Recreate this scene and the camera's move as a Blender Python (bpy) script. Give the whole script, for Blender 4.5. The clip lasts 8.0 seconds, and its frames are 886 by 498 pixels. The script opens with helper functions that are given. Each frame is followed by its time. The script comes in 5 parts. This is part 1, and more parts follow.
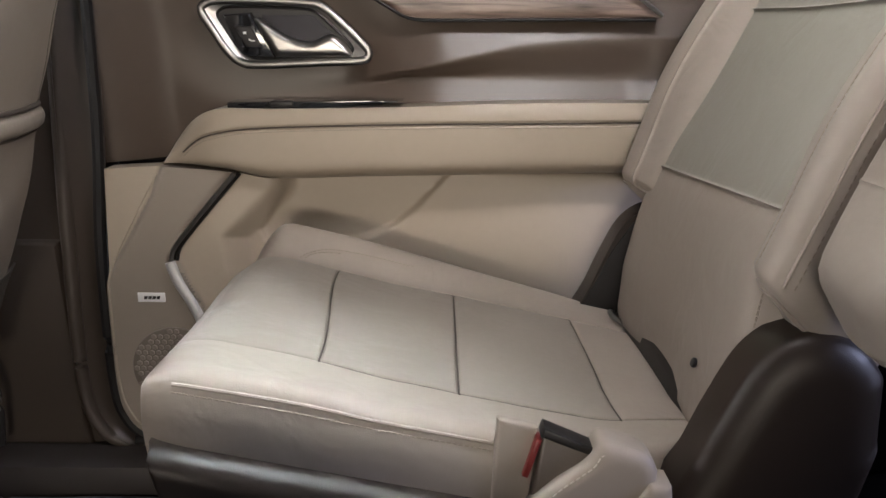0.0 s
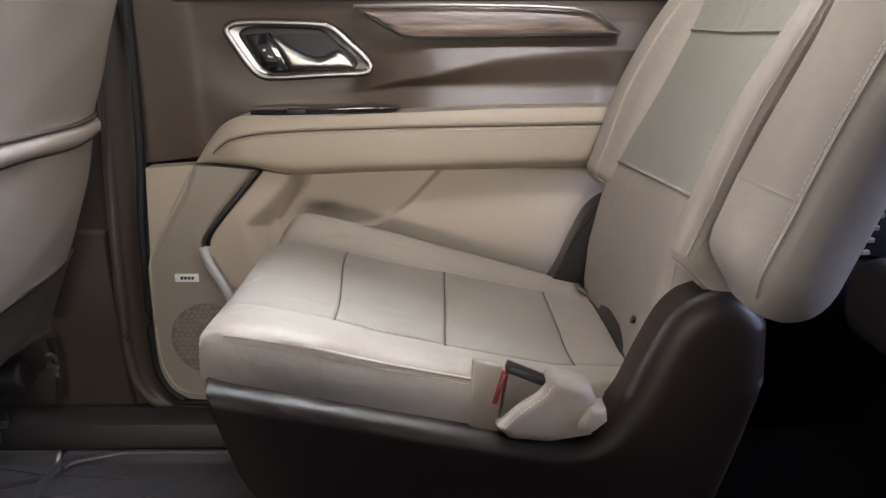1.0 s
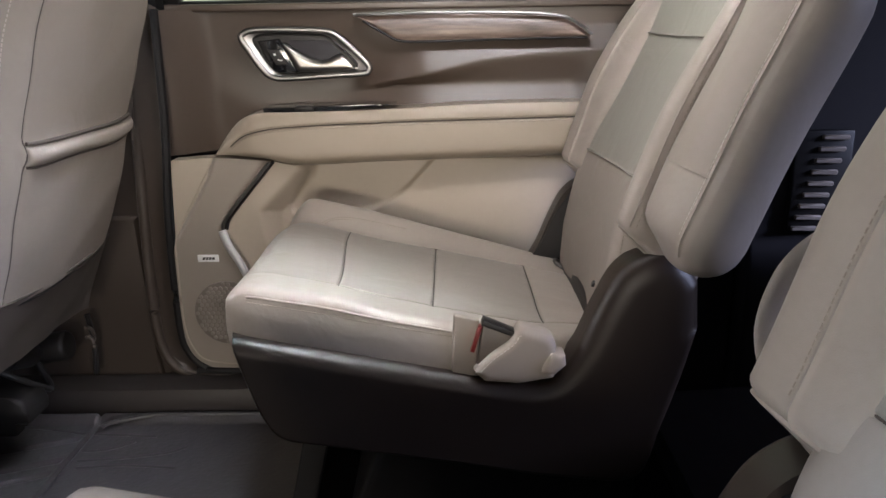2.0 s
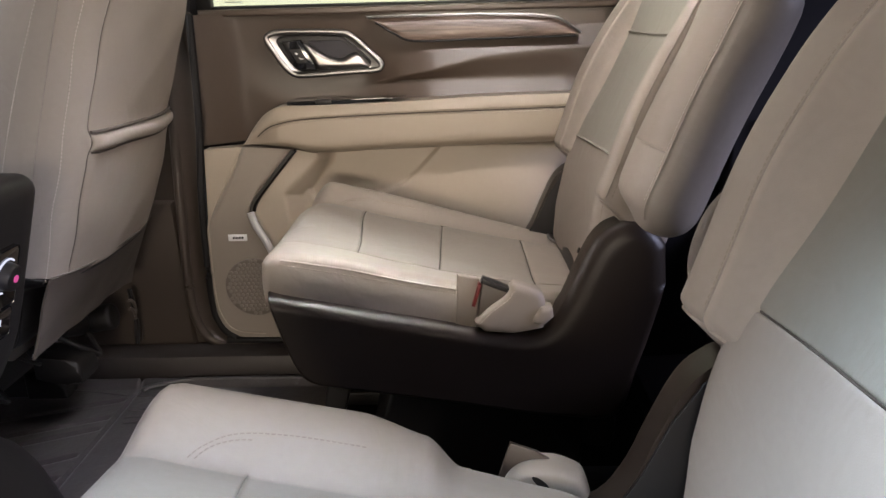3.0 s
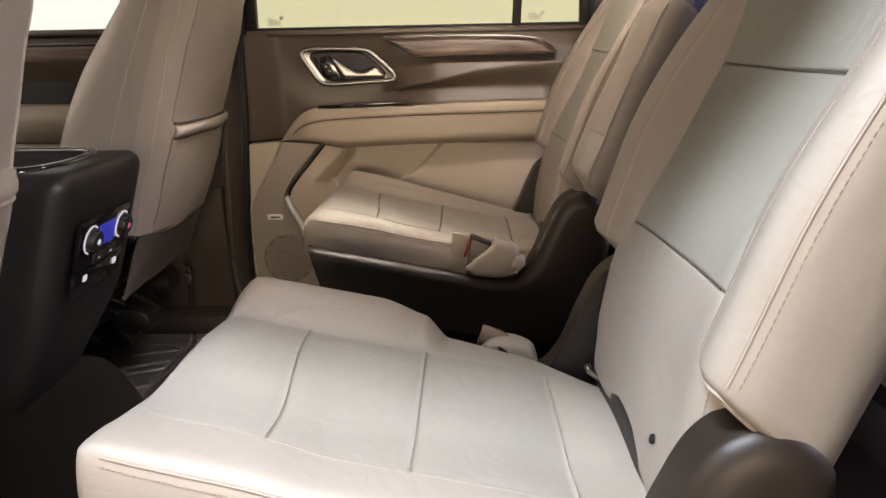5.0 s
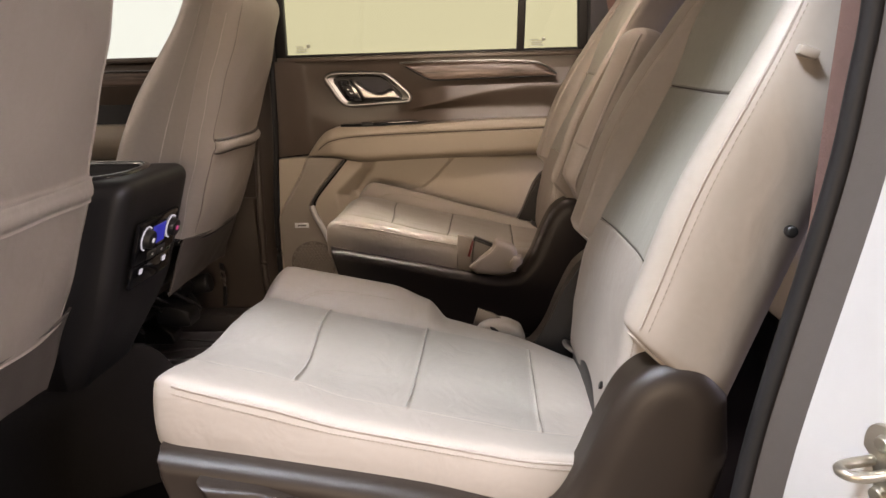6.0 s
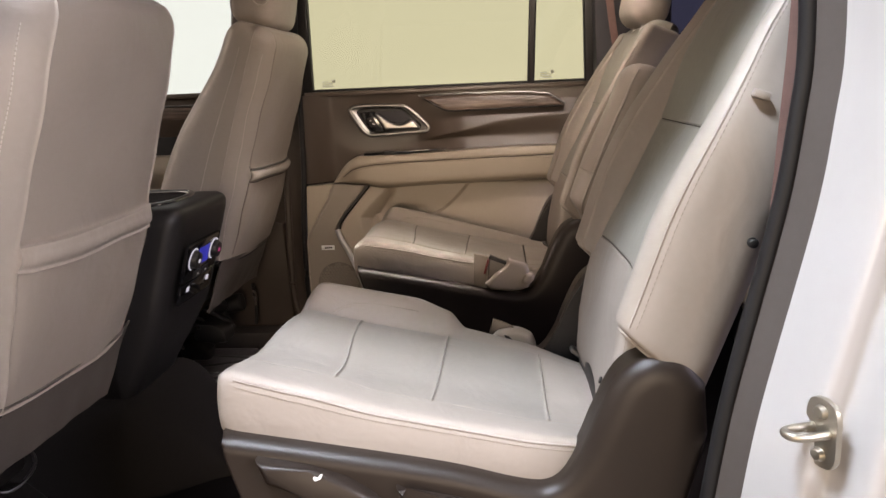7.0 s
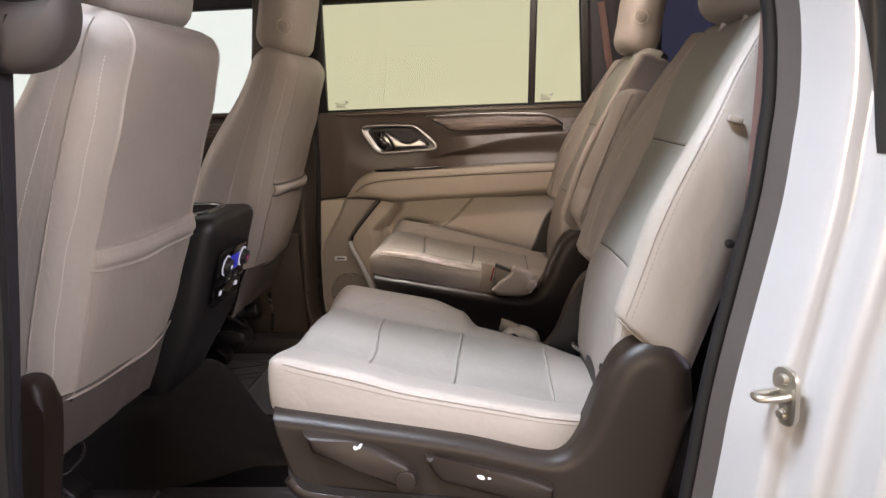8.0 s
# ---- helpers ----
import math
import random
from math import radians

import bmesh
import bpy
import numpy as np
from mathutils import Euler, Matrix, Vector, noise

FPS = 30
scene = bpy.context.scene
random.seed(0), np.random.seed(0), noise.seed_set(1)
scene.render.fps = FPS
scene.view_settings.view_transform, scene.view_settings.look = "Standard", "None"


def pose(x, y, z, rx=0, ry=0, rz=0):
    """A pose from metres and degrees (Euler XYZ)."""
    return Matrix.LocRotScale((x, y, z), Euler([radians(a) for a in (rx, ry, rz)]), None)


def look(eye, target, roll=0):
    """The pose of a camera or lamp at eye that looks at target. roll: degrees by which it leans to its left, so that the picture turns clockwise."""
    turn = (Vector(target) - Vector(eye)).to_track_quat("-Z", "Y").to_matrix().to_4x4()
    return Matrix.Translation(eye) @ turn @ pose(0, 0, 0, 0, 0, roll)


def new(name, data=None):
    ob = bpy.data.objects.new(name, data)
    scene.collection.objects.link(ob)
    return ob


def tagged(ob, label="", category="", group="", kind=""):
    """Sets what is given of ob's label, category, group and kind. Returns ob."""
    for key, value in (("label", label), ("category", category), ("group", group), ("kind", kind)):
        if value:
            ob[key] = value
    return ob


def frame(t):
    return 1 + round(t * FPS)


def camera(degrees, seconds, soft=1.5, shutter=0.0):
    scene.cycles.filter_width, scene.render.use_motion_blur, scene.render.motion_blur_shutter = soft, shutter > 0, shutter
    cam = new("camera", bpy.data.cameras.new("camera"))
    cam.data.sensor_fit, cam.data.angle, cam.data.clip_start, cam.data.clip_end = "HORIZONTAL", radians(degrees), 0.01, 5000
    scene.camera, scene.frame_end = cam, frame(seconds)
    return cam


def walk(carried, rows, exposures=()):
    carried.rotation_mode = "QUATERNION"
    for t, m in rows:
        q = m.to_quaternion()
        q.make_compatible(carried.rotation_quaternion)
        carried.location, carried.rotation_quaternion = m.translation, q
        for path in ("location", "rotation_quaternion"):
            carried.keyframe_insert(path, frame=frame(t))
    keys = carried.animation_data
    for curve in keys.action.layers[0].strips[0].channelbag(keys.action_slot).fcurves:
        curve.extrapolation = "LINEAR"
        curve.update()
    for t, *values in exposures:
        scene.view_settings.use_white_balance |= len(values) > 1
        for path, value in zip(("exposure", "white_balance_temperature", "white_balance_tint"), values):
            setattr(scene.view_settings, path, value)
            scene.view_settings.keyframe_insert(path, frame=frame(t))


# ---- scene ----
cam = camera(60.4, 8.0)
PATH = [
    (0, (-0.016, -0.332, 0.742), (-0.004, 1.593, 0.201), 0.6),
    (0.5, (-0.008, -0.427, 0.766), (0.005, 1.496, 0.216), 0.4),
    (1, (0.001, -0.521, 0.784), (0.004, 1.398, 0.219), -0.1),
    (1.5, (0.021, -0.6, 0.797), (0.016, 1.315, 0.222), -0.5),
    (3, (0.037, -0.86, 0.812), (-0.003, 1.052, 0.228), -1.5),
    (3.5, (0.041, -0.945, 0.799), (0.009, 0.972, 0.231), -1.3),
    (4, (0.039, -1.068, 0.8), (0.007, 0.853, 0.244), -1.1),
    (4.5, (0.042, -1.159, 0.804), (0.005, 0.766, 0.263), -1.0),
    (5.8, (0.101, -1.395, 0.82), (-0.012, 0.537, 0.318), -1.7),
    (6, (0.107, -1.441, 0.822), (-0.016, 0.495, 0.338), -1.7),
    (6.5, (0.113, -1.524, 0.829), (-0.04, 0.418, 0.375), -2.2),
    (7, (0.112, -1.588, 0.844), (-0.052, 0.36, 0.423), -2.5),
    (7.5, (0.088, -1.661, 0.852), (-0.069, 0.293, 0.458), -2.4),
    (8, (0.082, -1.748, 0.854), (-0.064, 0.211, 0.479), -2.3),
]
walk(cam, [(t, look(eye, target, roll)) for t, eye, target, roll in PATH], [(0, 0.93, 5700, 11), (1.5, 1.12, 5550, 11), (3, 1.08, 6000, 13), (3.5, 1.02, 6400, 15), (4, 0.93, 6500, 15), (4.5, 0.78, 6800, 15), (6, 0.53, 7050, 19), (8, 0.46, 6550, 18)])


# ---------------------------------------------------------------- light
world = bpy.data.worlds.new("World")
scene.world = world
world.use_nodes = True
world.node_tree.nodes["Background"].inputs[0].default_value = (1.0, 0.97, 0.93, 1)
world.node_tree.nodes["Background"].inputs[1].default_value = 0.10


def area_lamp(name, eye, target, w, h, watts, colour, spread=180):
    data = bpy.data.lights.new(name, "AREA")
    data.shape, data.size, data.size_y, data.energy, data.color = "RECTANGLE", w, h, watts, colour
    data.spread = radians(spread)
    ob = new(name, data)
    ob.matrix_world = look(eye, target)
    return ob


# unseen lamps outside the car, added to brighten seats, doorway and third row
area_lamp("unseen_lamp", (-0.60, -1.43, 2.7), (0.10, -0.6, 0.4), 0.8, 0.3, 24, (0.76, 0.885, 1.0), 80)
area_lamp("unseen_lamp", (4.0, -0.7, 1.70), (0.9, 0.4, 0.5), 1.2, 0.6, 145, (0.92, 0.87, 1.0))
area_lamp("unseen_lamp", (-3.4, -0.05, 1.70), (0.3, 0.0, 0.7), 1.0, 0.4, 3.5, (1.0, 0.88, 0.74), 60)
area_lamp("unseen_lamp", (-3.6, -2.9, 2.3), (0.3, -0.7, 0.6), 1.2, 0.8, 29, (1.0, 0.92, 0.80))
area_lamp("unseen_lamp", (2.4, -3.0, 1.9), (-0.6, -0.45, 0.6), 1.0, 0.5, 12, (0.94, 0.93, 1.0), 60)
# unseen warm panel, added to light the near sides and the far door
area_lamp("side_fill", (0.0, -6.0, 0.88), (0.0, 0.3, 0.6), 2.8, 0.7, 104, (1.0, 0.82, 0.59))
# unseen lamps under the roof, added to brighten door, far cushion and mat
area_lamp("door_fill", (0.15, 0.26, 1.255), (0.0, 0.86, 0.55), 0.40, 0.16, 4.6, (1.0, 0.88, 0.75))
area_lamp("cabin_fill", (-0.12, 0.25, 1.255), (-0.14, 0.27, 0.4), 0.11, 0.11, 0.30, (1.0, 1.0, 0.90), 40)
area_lamp("cabin_fill", (-0.14, 0.27, 1.255), (-0.66, 0.46, 0.02), 0.11, 0.11, 0.24, (1.0, 0.97, 0.97), 34)


# ---------------------------------------------------------------- materials
def material(name, colour, rough=0.5, metal=0.0, vary=0.12, scale=6.0, bump=0.0, grain=400.0, cells=False, spec=0.5, coat=0.0, wrinkle=0.0):
    """A node material: the base colour mottled at two scales, roughness that varies, and a fine grain."""
    mat = bpy.data.materials.new(name)
    mat.use_nodes = True
    nt = mat.node_tree
    n, link = nt.nodes, nt.links.new
    p = n["Principled BSDF"]
    p.inputs["Metallic"].default_value = metal
    p.inputs["Specular IOR Level"].default_value = spec
    p.inputs["Coat Weight"].default_value = coat
    tc = n.new("ShaderNodeTexCoord")
    big = n.new("ShaderNodeTexNoise")
    big.inputs["Scale"].default_value, big.inputs["Detail"].default_value = scale, 4.0
    fine = n.new("ShaderNodeTexNoise")
    fine.inputs["Scale"].default_value, fine.inputs["Detail"].default_value = scale * 22, 3.0
    link(tc.outputs["Object"], big.inputs["Vector"])
    link(tc.outputs["Object"], fine.inputs["Vector"])
    mix = n.new("ShaderNodeMix")
    mix.data_type = "FLOAT"
    mix.inputs[0].default_value = 0.35
    link(big.outputs["Fac"], mix.inputs[2])
    link(fine.outputs["Fac"], mix.inputs[3])
    ramp = n.new("ShaderNodeMapRange")
    ramp.inputs[1].default_value, ramp.inputs[2].default_value = 0.15, 0.85
    ramp.inputs[3].default_value, ramp.inputs[4].default_value = 1 - vary, 1 + vary
    link(mix.outputs[0], ramp.inputs[0])
    mul = n.new("ShaderNodeVectorMath")
    mul.operation = "SCALE"
    mul.inputs[0].default_value = colour
    link(ramp.outputs[0], mul.inputs["Scale"])
    link(mul.outputs[0], p.inputs["Base Color"])
    rr = n.new("ShaderNodeMapRange")
    rr.inputs[1].default_value, rr.inputs[2].default_value = 0.1, 0.9
    rr.inputs[3].default_value, rr.inputs[4].default_value = max(0.02, rough * 0.86), min(1, rough * 1.14)
    link(big.outputs["Fac"], rr.inputs[0])
    link(rr.outputs[0], p.inputs["Roughness"])
    if bump:
        if cells:
            tex = n.new("ShaderNodeTexVoronoi")
            tex.feature = "DISTANCE_TO_EDGE"
            out = tex.outputs["Distance"]
        else:
            tex = n.new("ShaderNodeTexNoise")
            tex.inputs["Detail"].default_value = 3.0
            out = tex.outputs["Fac"]
        tex.inputs["Scale"].default_value = grain
        link(tc.outputs["Object"], tex.inputs["Vector"])
        b = n.new("ShaderNodeBump")
        b.inputs["Strength"].default_value, b.inputs["Distance"].default_value = bump, 0.0006
        link(out, b.inputs["Height"])
        wave = n.new("ShaderNodeBump")
        wave.inputs["Strength"].default_value, wave.inputs["Distance"].default_value = min(1.0, bump * 1.2), 0.004
        link(big.outputs["Fac"], wave.inputs["Height"])
        if wrinkle:
            crease = n.new("ShaderNodeTexNoise")
            crease.inputs["Scale"].default_value, crease.inputs["Detail"].default_value, crease.inputs["Distortion"].default_value = 11.0, 3.0, 1.2
            link(tc.outputs["Object"], crease.inputs["Vector"])
            fold = n.new("ShaderNodeBump")
            fold.inputs["Strength"].default_value, fold.inputs["Distance"].default_value = wrinkle, 0.0028
            link(crease.outputs["Fac"], fold.inputs["Height"])
            link(fold.outputs[0], wave.inputs["Normal"])
        link(wave.outputs[0], b.inputs["Normal"])
        link(b.outputs[0], p.inputs["Normal"])
    return mat


def wood_material():
    mat = material("open_pore_wood", (0.10, 0.062, 0.040), 0.40, vary=0.25, scale=10, coat=0.08)
    nt = mat.node_tree
    n, link = nt.nodes, nt.links.new
    tc = n.new("ShaderNodeTexCoord")
    mp = n.new("ShaderNodeMapping")
    mp.inputs["Scale"].default_value = (6, 40, 90)
    tex = n.new("ShaderNodeTexNoise")
    tex.inputs["Scale"].default_value, tex.inputs["Detail"].default_value, tex.inputs["Distortion"].default_value = 1.3, 6, 0.6
    ramp = n.new("ShaderNodeValToRGB")
    ramp.color_ramp.elements[0].position, ramp.color_ramp.elements[0].color = 0.3, (0.045, 0.028, 0.02, 1)
    ramp.color_ramp.elements[1].position, ramp.color_ramp.elements[1].color = 0.72, (0.22, 0.162, 0.130, 1)
    link(tc.outputs["Object"], mp.inputs["Vector"])
    link(mp.outputs[0], tex.inputs["Vector"])
    link(tex.outputs["Fac"], ramp.inputs[0])
    link(ramp.outputs[0], n["Principled BSDF"].inputs["Base Color"])
    return mat


def glass_material(name, tint, rough=0.0):
    mat = bpy.data.materials.new(name)
    mat.use_nodes = True
    nt = mat.node_tree
    n, link = nt.nodes, nt.links.new
    n.remove(n["Principled BSDF"])
    tr, gl, mix = n.new("ShaderNodeBsdfTransparent"), n.new("ShaderNodeBsdfGlossy"), n.new("ShaderNodeMixShader")
    tr.inputs[0].default_value = (*tint, 1)
    gl.inputs["Roughness"].default_value = 0.02
    fr = n.new("ShaderNodeFresnel")
    fr.inputs[0].default_value = 1.45
    link(fr.outputs[0], mix.inputs[0])
    link(tr.outputs[0], mix.inputs[1])
    link(gl.outputs[0], mix.inputs[2])
    link(mix.outputs[0], n["Material Output"].inputs[0])
    return mat


def glow_material(name, colour, strength):
    mat = bpy.data.materials.new(name)
    mat.use_nodes = True
    p = mat.node_tree.nodes["Principled BSDF"]
    p.inputs["Base Color"].default_value = (0.02, 0.02, 0.02, 1)
    p.inputs["Emission Color"].default_value = (*colour, 1)
    p.inputs["Emission Strength"].default_value = strength
    return mat


LEATHER = material("taupe_leather", (0.295, 0.258, 0.225), 0.50, spec=0.38, wrinkle=1.0, vary=0.09, scale=5, bump=0.22, grain=620, cells=True)
PERFORATED = material("perforated_leather", (0.265, 0.238, 0.209), 0.50, spec=0.38, wrinkle=1.0, vary=0.10, scale=6, bump=0.28, grain=480, cells=True)
# perforated leather darkened and greened, for shade and window tint on the backrests
PERFBACK = material("perforated_leather_dimmed", (0.245, 0.232, 0.202), 0.50, spec=0.38, wrinkle=1.0, vary=0.10, scale=6, bump=0.28, grain=480, cells=True)
VINYL = material("taupe_vinyl", (0.262, 0.226, 0.195), 0.50, spec=0.38, wrinkle=0.6, vary=0.07, scale=5, bump=0.25, grain=560, cells=True)
BACKCLOTH = material("dark_taupe_seat_skirt", (0.092, 0.077, 0.066), 0.60, vary=0.15, scale=9, bump=0.4, grain=900)
THREAD = material("beige_thread", (0.44, 0.39, 0.335), 0.7, vary=0.1, scale=40)
# dark colour of the bars that put shade into the seam grooves
SEAMGAP = material("seam_groove_shade", (0.075, 0.063, 0.054), 0.8, vary=0.15, scale=40)
SEAM = material("taupe_thread", (0.235, 0.198, 0.165), 0.8, vary=0.15, scale=40)
BROWN = material("brown_soft_plastic", (0.072, 0.053, 0.040), 0.40, spec=0.65, vary=0.10, scale=4, bump=0.10, grain=900)
SHELL = material("brown_grained_plastic", (0.021, 0.015, 0.0115), 0.38, spec=0.30, vary=0.10, scale=5, bump=0.35, grain=1100)
BLACK = material("black_plastic", (0.012, 0.011, 0.011), 0.45, spec=0.35, vary=0.2, scale=7, bump=0.2, grain=900)
GLOSSBLACK = material("piano_black_plastic", (0.006, 0.006, 0.007), 0.10, vary=0.1, scale=7, coat=0.6)
DOORBEIGE = material("beige_door_vinyl", (0.315, 0.268, 0.212), 0.46, vary=0.06, scale=4, bump=0.22, grain=600, cells=True)
PODPLASTIC = material("taupe_door_plastic", (0.255, 0.220, 0.187), 0.50, vary=0.06, scale=4, bump=0.25, grain=800)
DOORPLASTIC = material("beige_door_plastic", (0.385, 0.332, 0.268), 0.50, vary=0.06, scale=4, bump=0.25, grain=800)
CHROME = material("satin_chrome", (0.27, 0.265, 0.26), 0.33, metal=1.0, vary=0.05, scale=8)
DARKCHROME = material("brushed_aluminium", (0.50, 0.49, 0.48), 0.38, metal=1.0, vary=0.08, scale=8)
STEEL = material("zinc_steel", (0.40, 0.37, 0.31), 0.36, metal=0.9, vary=0.12, scale=30)
WOOD = wood_material()
PILLAR = material("brown_pillar_plastic", (0.056, 0.044, 0.036), 0.38, vary=0.10, scale=4, bump=0.25, grain=900)
SILLBROWN = material("dark_sill_plastic", (0.031, 0.026, 0.0245), 0.45, spec=0.35, vary=0.12, scale=5, bump=0.3, grain=900)
SEALTRIM = material("brown_grey_seal", (0.060, 0.052, 0.048), 0.55, vary=0.12, scale=6, bump=0.3, grain=700)
SILVER = material("satin_silver_plastic", (0.60, 0.60, 0.62), 0.34, metal=0.35, vary=0.05, scale=8)
RUBBER = material("black_rubber", (0.009, 0.0085, 0.0095), 0.55, spec=0.3, vary=0.2, scale=12, bump=0.3, grain=500)
MAT = material("moulded_floor_mat", (0.056, 0.051, 0.053), 0.33, spec=0.9, vary=0.25, scale=9, bump=1.4, grain=120)
CARPET = material("dark_carpet", (0.009, 0.0075, 0.008), 0.95, spec=0.1, vary=0.3, scale=14, bump=0.8, grain=700)
TUNNEL = material("dark_tunnel_carpet", (0.014, 0.0125, 0.0115), 0.85, spec=0.2, vary=0.3, scale=9, bump=0.8, grain=700)
DARKTRIM = material("dark_cabin_trim", (0.022, 0.0205, 0.0245), 0.55, spec=0.35, vary=0.15, scale=5, bump=0.3, grain=700)
HEADLINER = material("pale_headliner", (0.48, 0.45, 0.42), 0.9, vary=0.08, scale=5, bump=0.4, grain=900)
PAINT = material("pearl_white_paint", (0.42, 0.41, 0.40), 0.26, spec=0.7, vary=0.03, scale=3, coat=0.8)
SATIN = material("satin_chrome_lever", (0.30, 0.29, 0.28), 0.30, metal=1.0, vary=0.06, scale=9)
BELT = material("seat_belt_webbing", (0.14, 0.078, 0.064), 0.75, vary=0.2, scale=60, bump=0.6, grain=700)
BUCKLE = material("brown_buckle_plastic", (0.10, 0.083, 0.071), 0.45, vary=0.1, scale=9, bump=0.2, grain=900)
RED = material("red_plastic", (0.14, 0.018, 0.016), 0.35, vary=0.06, scale=20)
WHITEPRINT = material("white_print", (0.80, 0.80, 0.80), 0.5, vary=0.03, scale=20)
BADGE = material("badge_white", (0.74, 0.74, 0.75), 0.3, vary=0.03, scale=20)
CONCRETE = material("showroom_floor", (0.42, 0.41, 0.39), 0.35, vary=0.1, scale=1.2, bump=0.2, grain=60)
GLASS = glass_material("side_glass", (0.93, 0.96, 0.90))
PRIVACY = glass_material("tinted_glass", (0.79, 0.775, 0.605))
BLUEGLOW = glow_material("blue_display", (0.04, 0.05, 0.80), 0.28)
WHITEGLOW = glow_material("white_backlight", (0.88, 0.88, 1.0), 0.42)
REDGLOW = glow_material("red_backlight", (0.75, 0.08, 0.30), 0.4)
FARGLOW = glow_material("backdrop_glow", (0.93, 0.96, 1.0), 0.78)


# ---------------------------------------------------------------- mesh helpers
def put_mesh(name, verts, faces, mat, parent=None, label="", smooth=True, sharp=40):
    me = bpy.data.meshes.new(name)
    me.from_pydata([tuple(v) for v in verts], [], [tuple(int(i) for i in f) for f in faces])
    me.materials.append(mat)
    if smooth:
        me.polygons.foreach_set("use_smooth", [True] * len(me.polygons))
        me.set_sharp_from_angle(angle=radians(sharp))
    me.update()
    ob = new(name, me)
    if parent:
        ob.parent = parent
    if label:
        tagged(ob, label=label)
    return ob


def part(name, bm, mat, parent=None, label="", sharp=40):
    """Links a bmesh as one mesh object under a thing or a part."""
    bmesh.ops.recalc_face_normals(bm, faces=bm.faces)
    me = bpy.data.meshes.new(name)
    bm.to_mesh(me)
    bm.free()
    me.materials.append(mat)
    me.polygons.foreach_set("use_smooth", [True] * len(me.polygons))
    me.set_sharp_from_angle(angle=radians(sharp))
    ob = new(name, me)
    if parent:
        ob.parent = parent
    if label:
        tagged(ob, label=label)
    return ob


def thing(name, at, label, category, group="", kind=""):
    ob = new(name)
    ob.location = at
    ob.empty_display_size = 0.05
    return tagged(ob, label, category, group, kind)


def smooth(x, a, b):
    t = np.clip((np.asarray(x, float) - a) / (b - a), 0, 1)
    return t * t * (3 - 2 * t)


def lines(a, b, r, step, seams=()):
    """Grid lines from a to b: close together round the rounded ends and at the seams."""
    out = [a + r * k for k in (0, 0.1, 0.25, 0.45, 0.7, 1)] + [b - r * k for k in (0, 0.1, 0.25, 0.45, 0.7, 1)]
    for s in seams:
        out += [s + d for d in (-0.012, -0.007, -0.004, -0.002, -0.001, 0, 0.001, 0.002, 0.004, 0.007, 0.012)]
    count = max(1, int((b - a - 2 * r) / step))
    for k in range(1, count):
        v = a + r + (b - a - 2 * r) * k / count
        if all(abs(v - s) > 0.013 for s in seams):
            out.append(v)
    out = sorted(v for v in out if a - 1e-9 <= v <= b + 1e-9)
    keep = [out[0]]
    for v in out[1:]:
        if v - keep[-1] > 0.0008:
            keep.append(v)
    keep[-1] = b
    return np.array(keep)


def normals_of(v, f):
    v, f = np.asarray(v), np.asarray(f)
    fn = np.cross(v[f[:, 2]] - v[f[:, 0]], v[f[:, 3]] - v[f[:, 1]])
    vn = np.zeros_like(v)
    for k in range(4):
        np.add.at(vn, f[:, k], fn)
    return vn / np.maximum(np.linalg.norm(vn, axis=1, keepdims=True), 1e-12)


def skin(box, xs, ys, zs, r, deform=None):
    """Where points on the straight box come to lie on its rounded, bent surface."""
    box = np.array(box, float)
    lo, hi = np.array([g[0] for g in (xs, ys, zs)]), np.array([g[-1] for g in (xs, ys, zs)])
    rr = np.minimum(np.array(r) * np.ones(3), (hi - lo) / 2 - 1e-4)
    inner = np.clip(box, lo + rr, hi - rr)
    d = (box - inner) / rr
    length = np.maximum(np.linalg.norm(d, axis=1, keepdims=True), 1e-9)
    v = inner + np.where(length > 1e-6, d / length, 0) * rr
    return deform(v) if deform else v


def pad(xs, ys, zs, r, deform=None, grooves=()):
    """A closed rounded box on the given grid lines, bent by deform, with stitched-in grooves pressed along its normals.
    Returns the vertices, the faces and each face's middle on the straight box."""
    dims = (len(xs), len(ys), len(zs))
    index, verts, faces = {}, [], []
    grid = (xs, ys, zs)

    def vert(ijk):
        if ijk not in index:
            index[ijk] = len(verts)
            verts.append((xs[ijk[0]], ys[ijk[1]], zs[ijk[2]]))
        return index[ijk]

    for axis in range(3):
        u, w = (axis + 1) % 3, (axis + 2) % 3
        for side in (0, dims[axis] - 1):
            for a in range(dims[u] - 1):
                for b in range(dims[w] - 1):
                    q = []
                    for da, db in ((0, 0), (1, 0), (1, 1), (0, 1)):
                        ijk = [0, 0, 0]
                        ijk[axis], ijk[u], ijk[w] = side, a + da, b + db
                        q.append(vert(tuple(ijk)))
                    faces.append(q if side else q[::-1])
    box = np.array(verts)
    faces = np.array(faces)
    v = skin(box, xs, ys, zs, r, deform)
    if grooves:
        vn = normals_of(v, faces)
        push = np.zeros(len(v))
        for axis, value, depth, width, mask in grooves:
            g = depth * np.exp(-(((box[:, axis] - value) / width) ** 2))
            push = np.maximum(push, g * (mask(box) if mask else 1.0)) if depth > 0 else push
            if depth < 0:
                push = push + g * (mask(box) if mask else 1.0)
        v = v - vn * push[:, None]
    return v, faces, box[faces].mean(1)


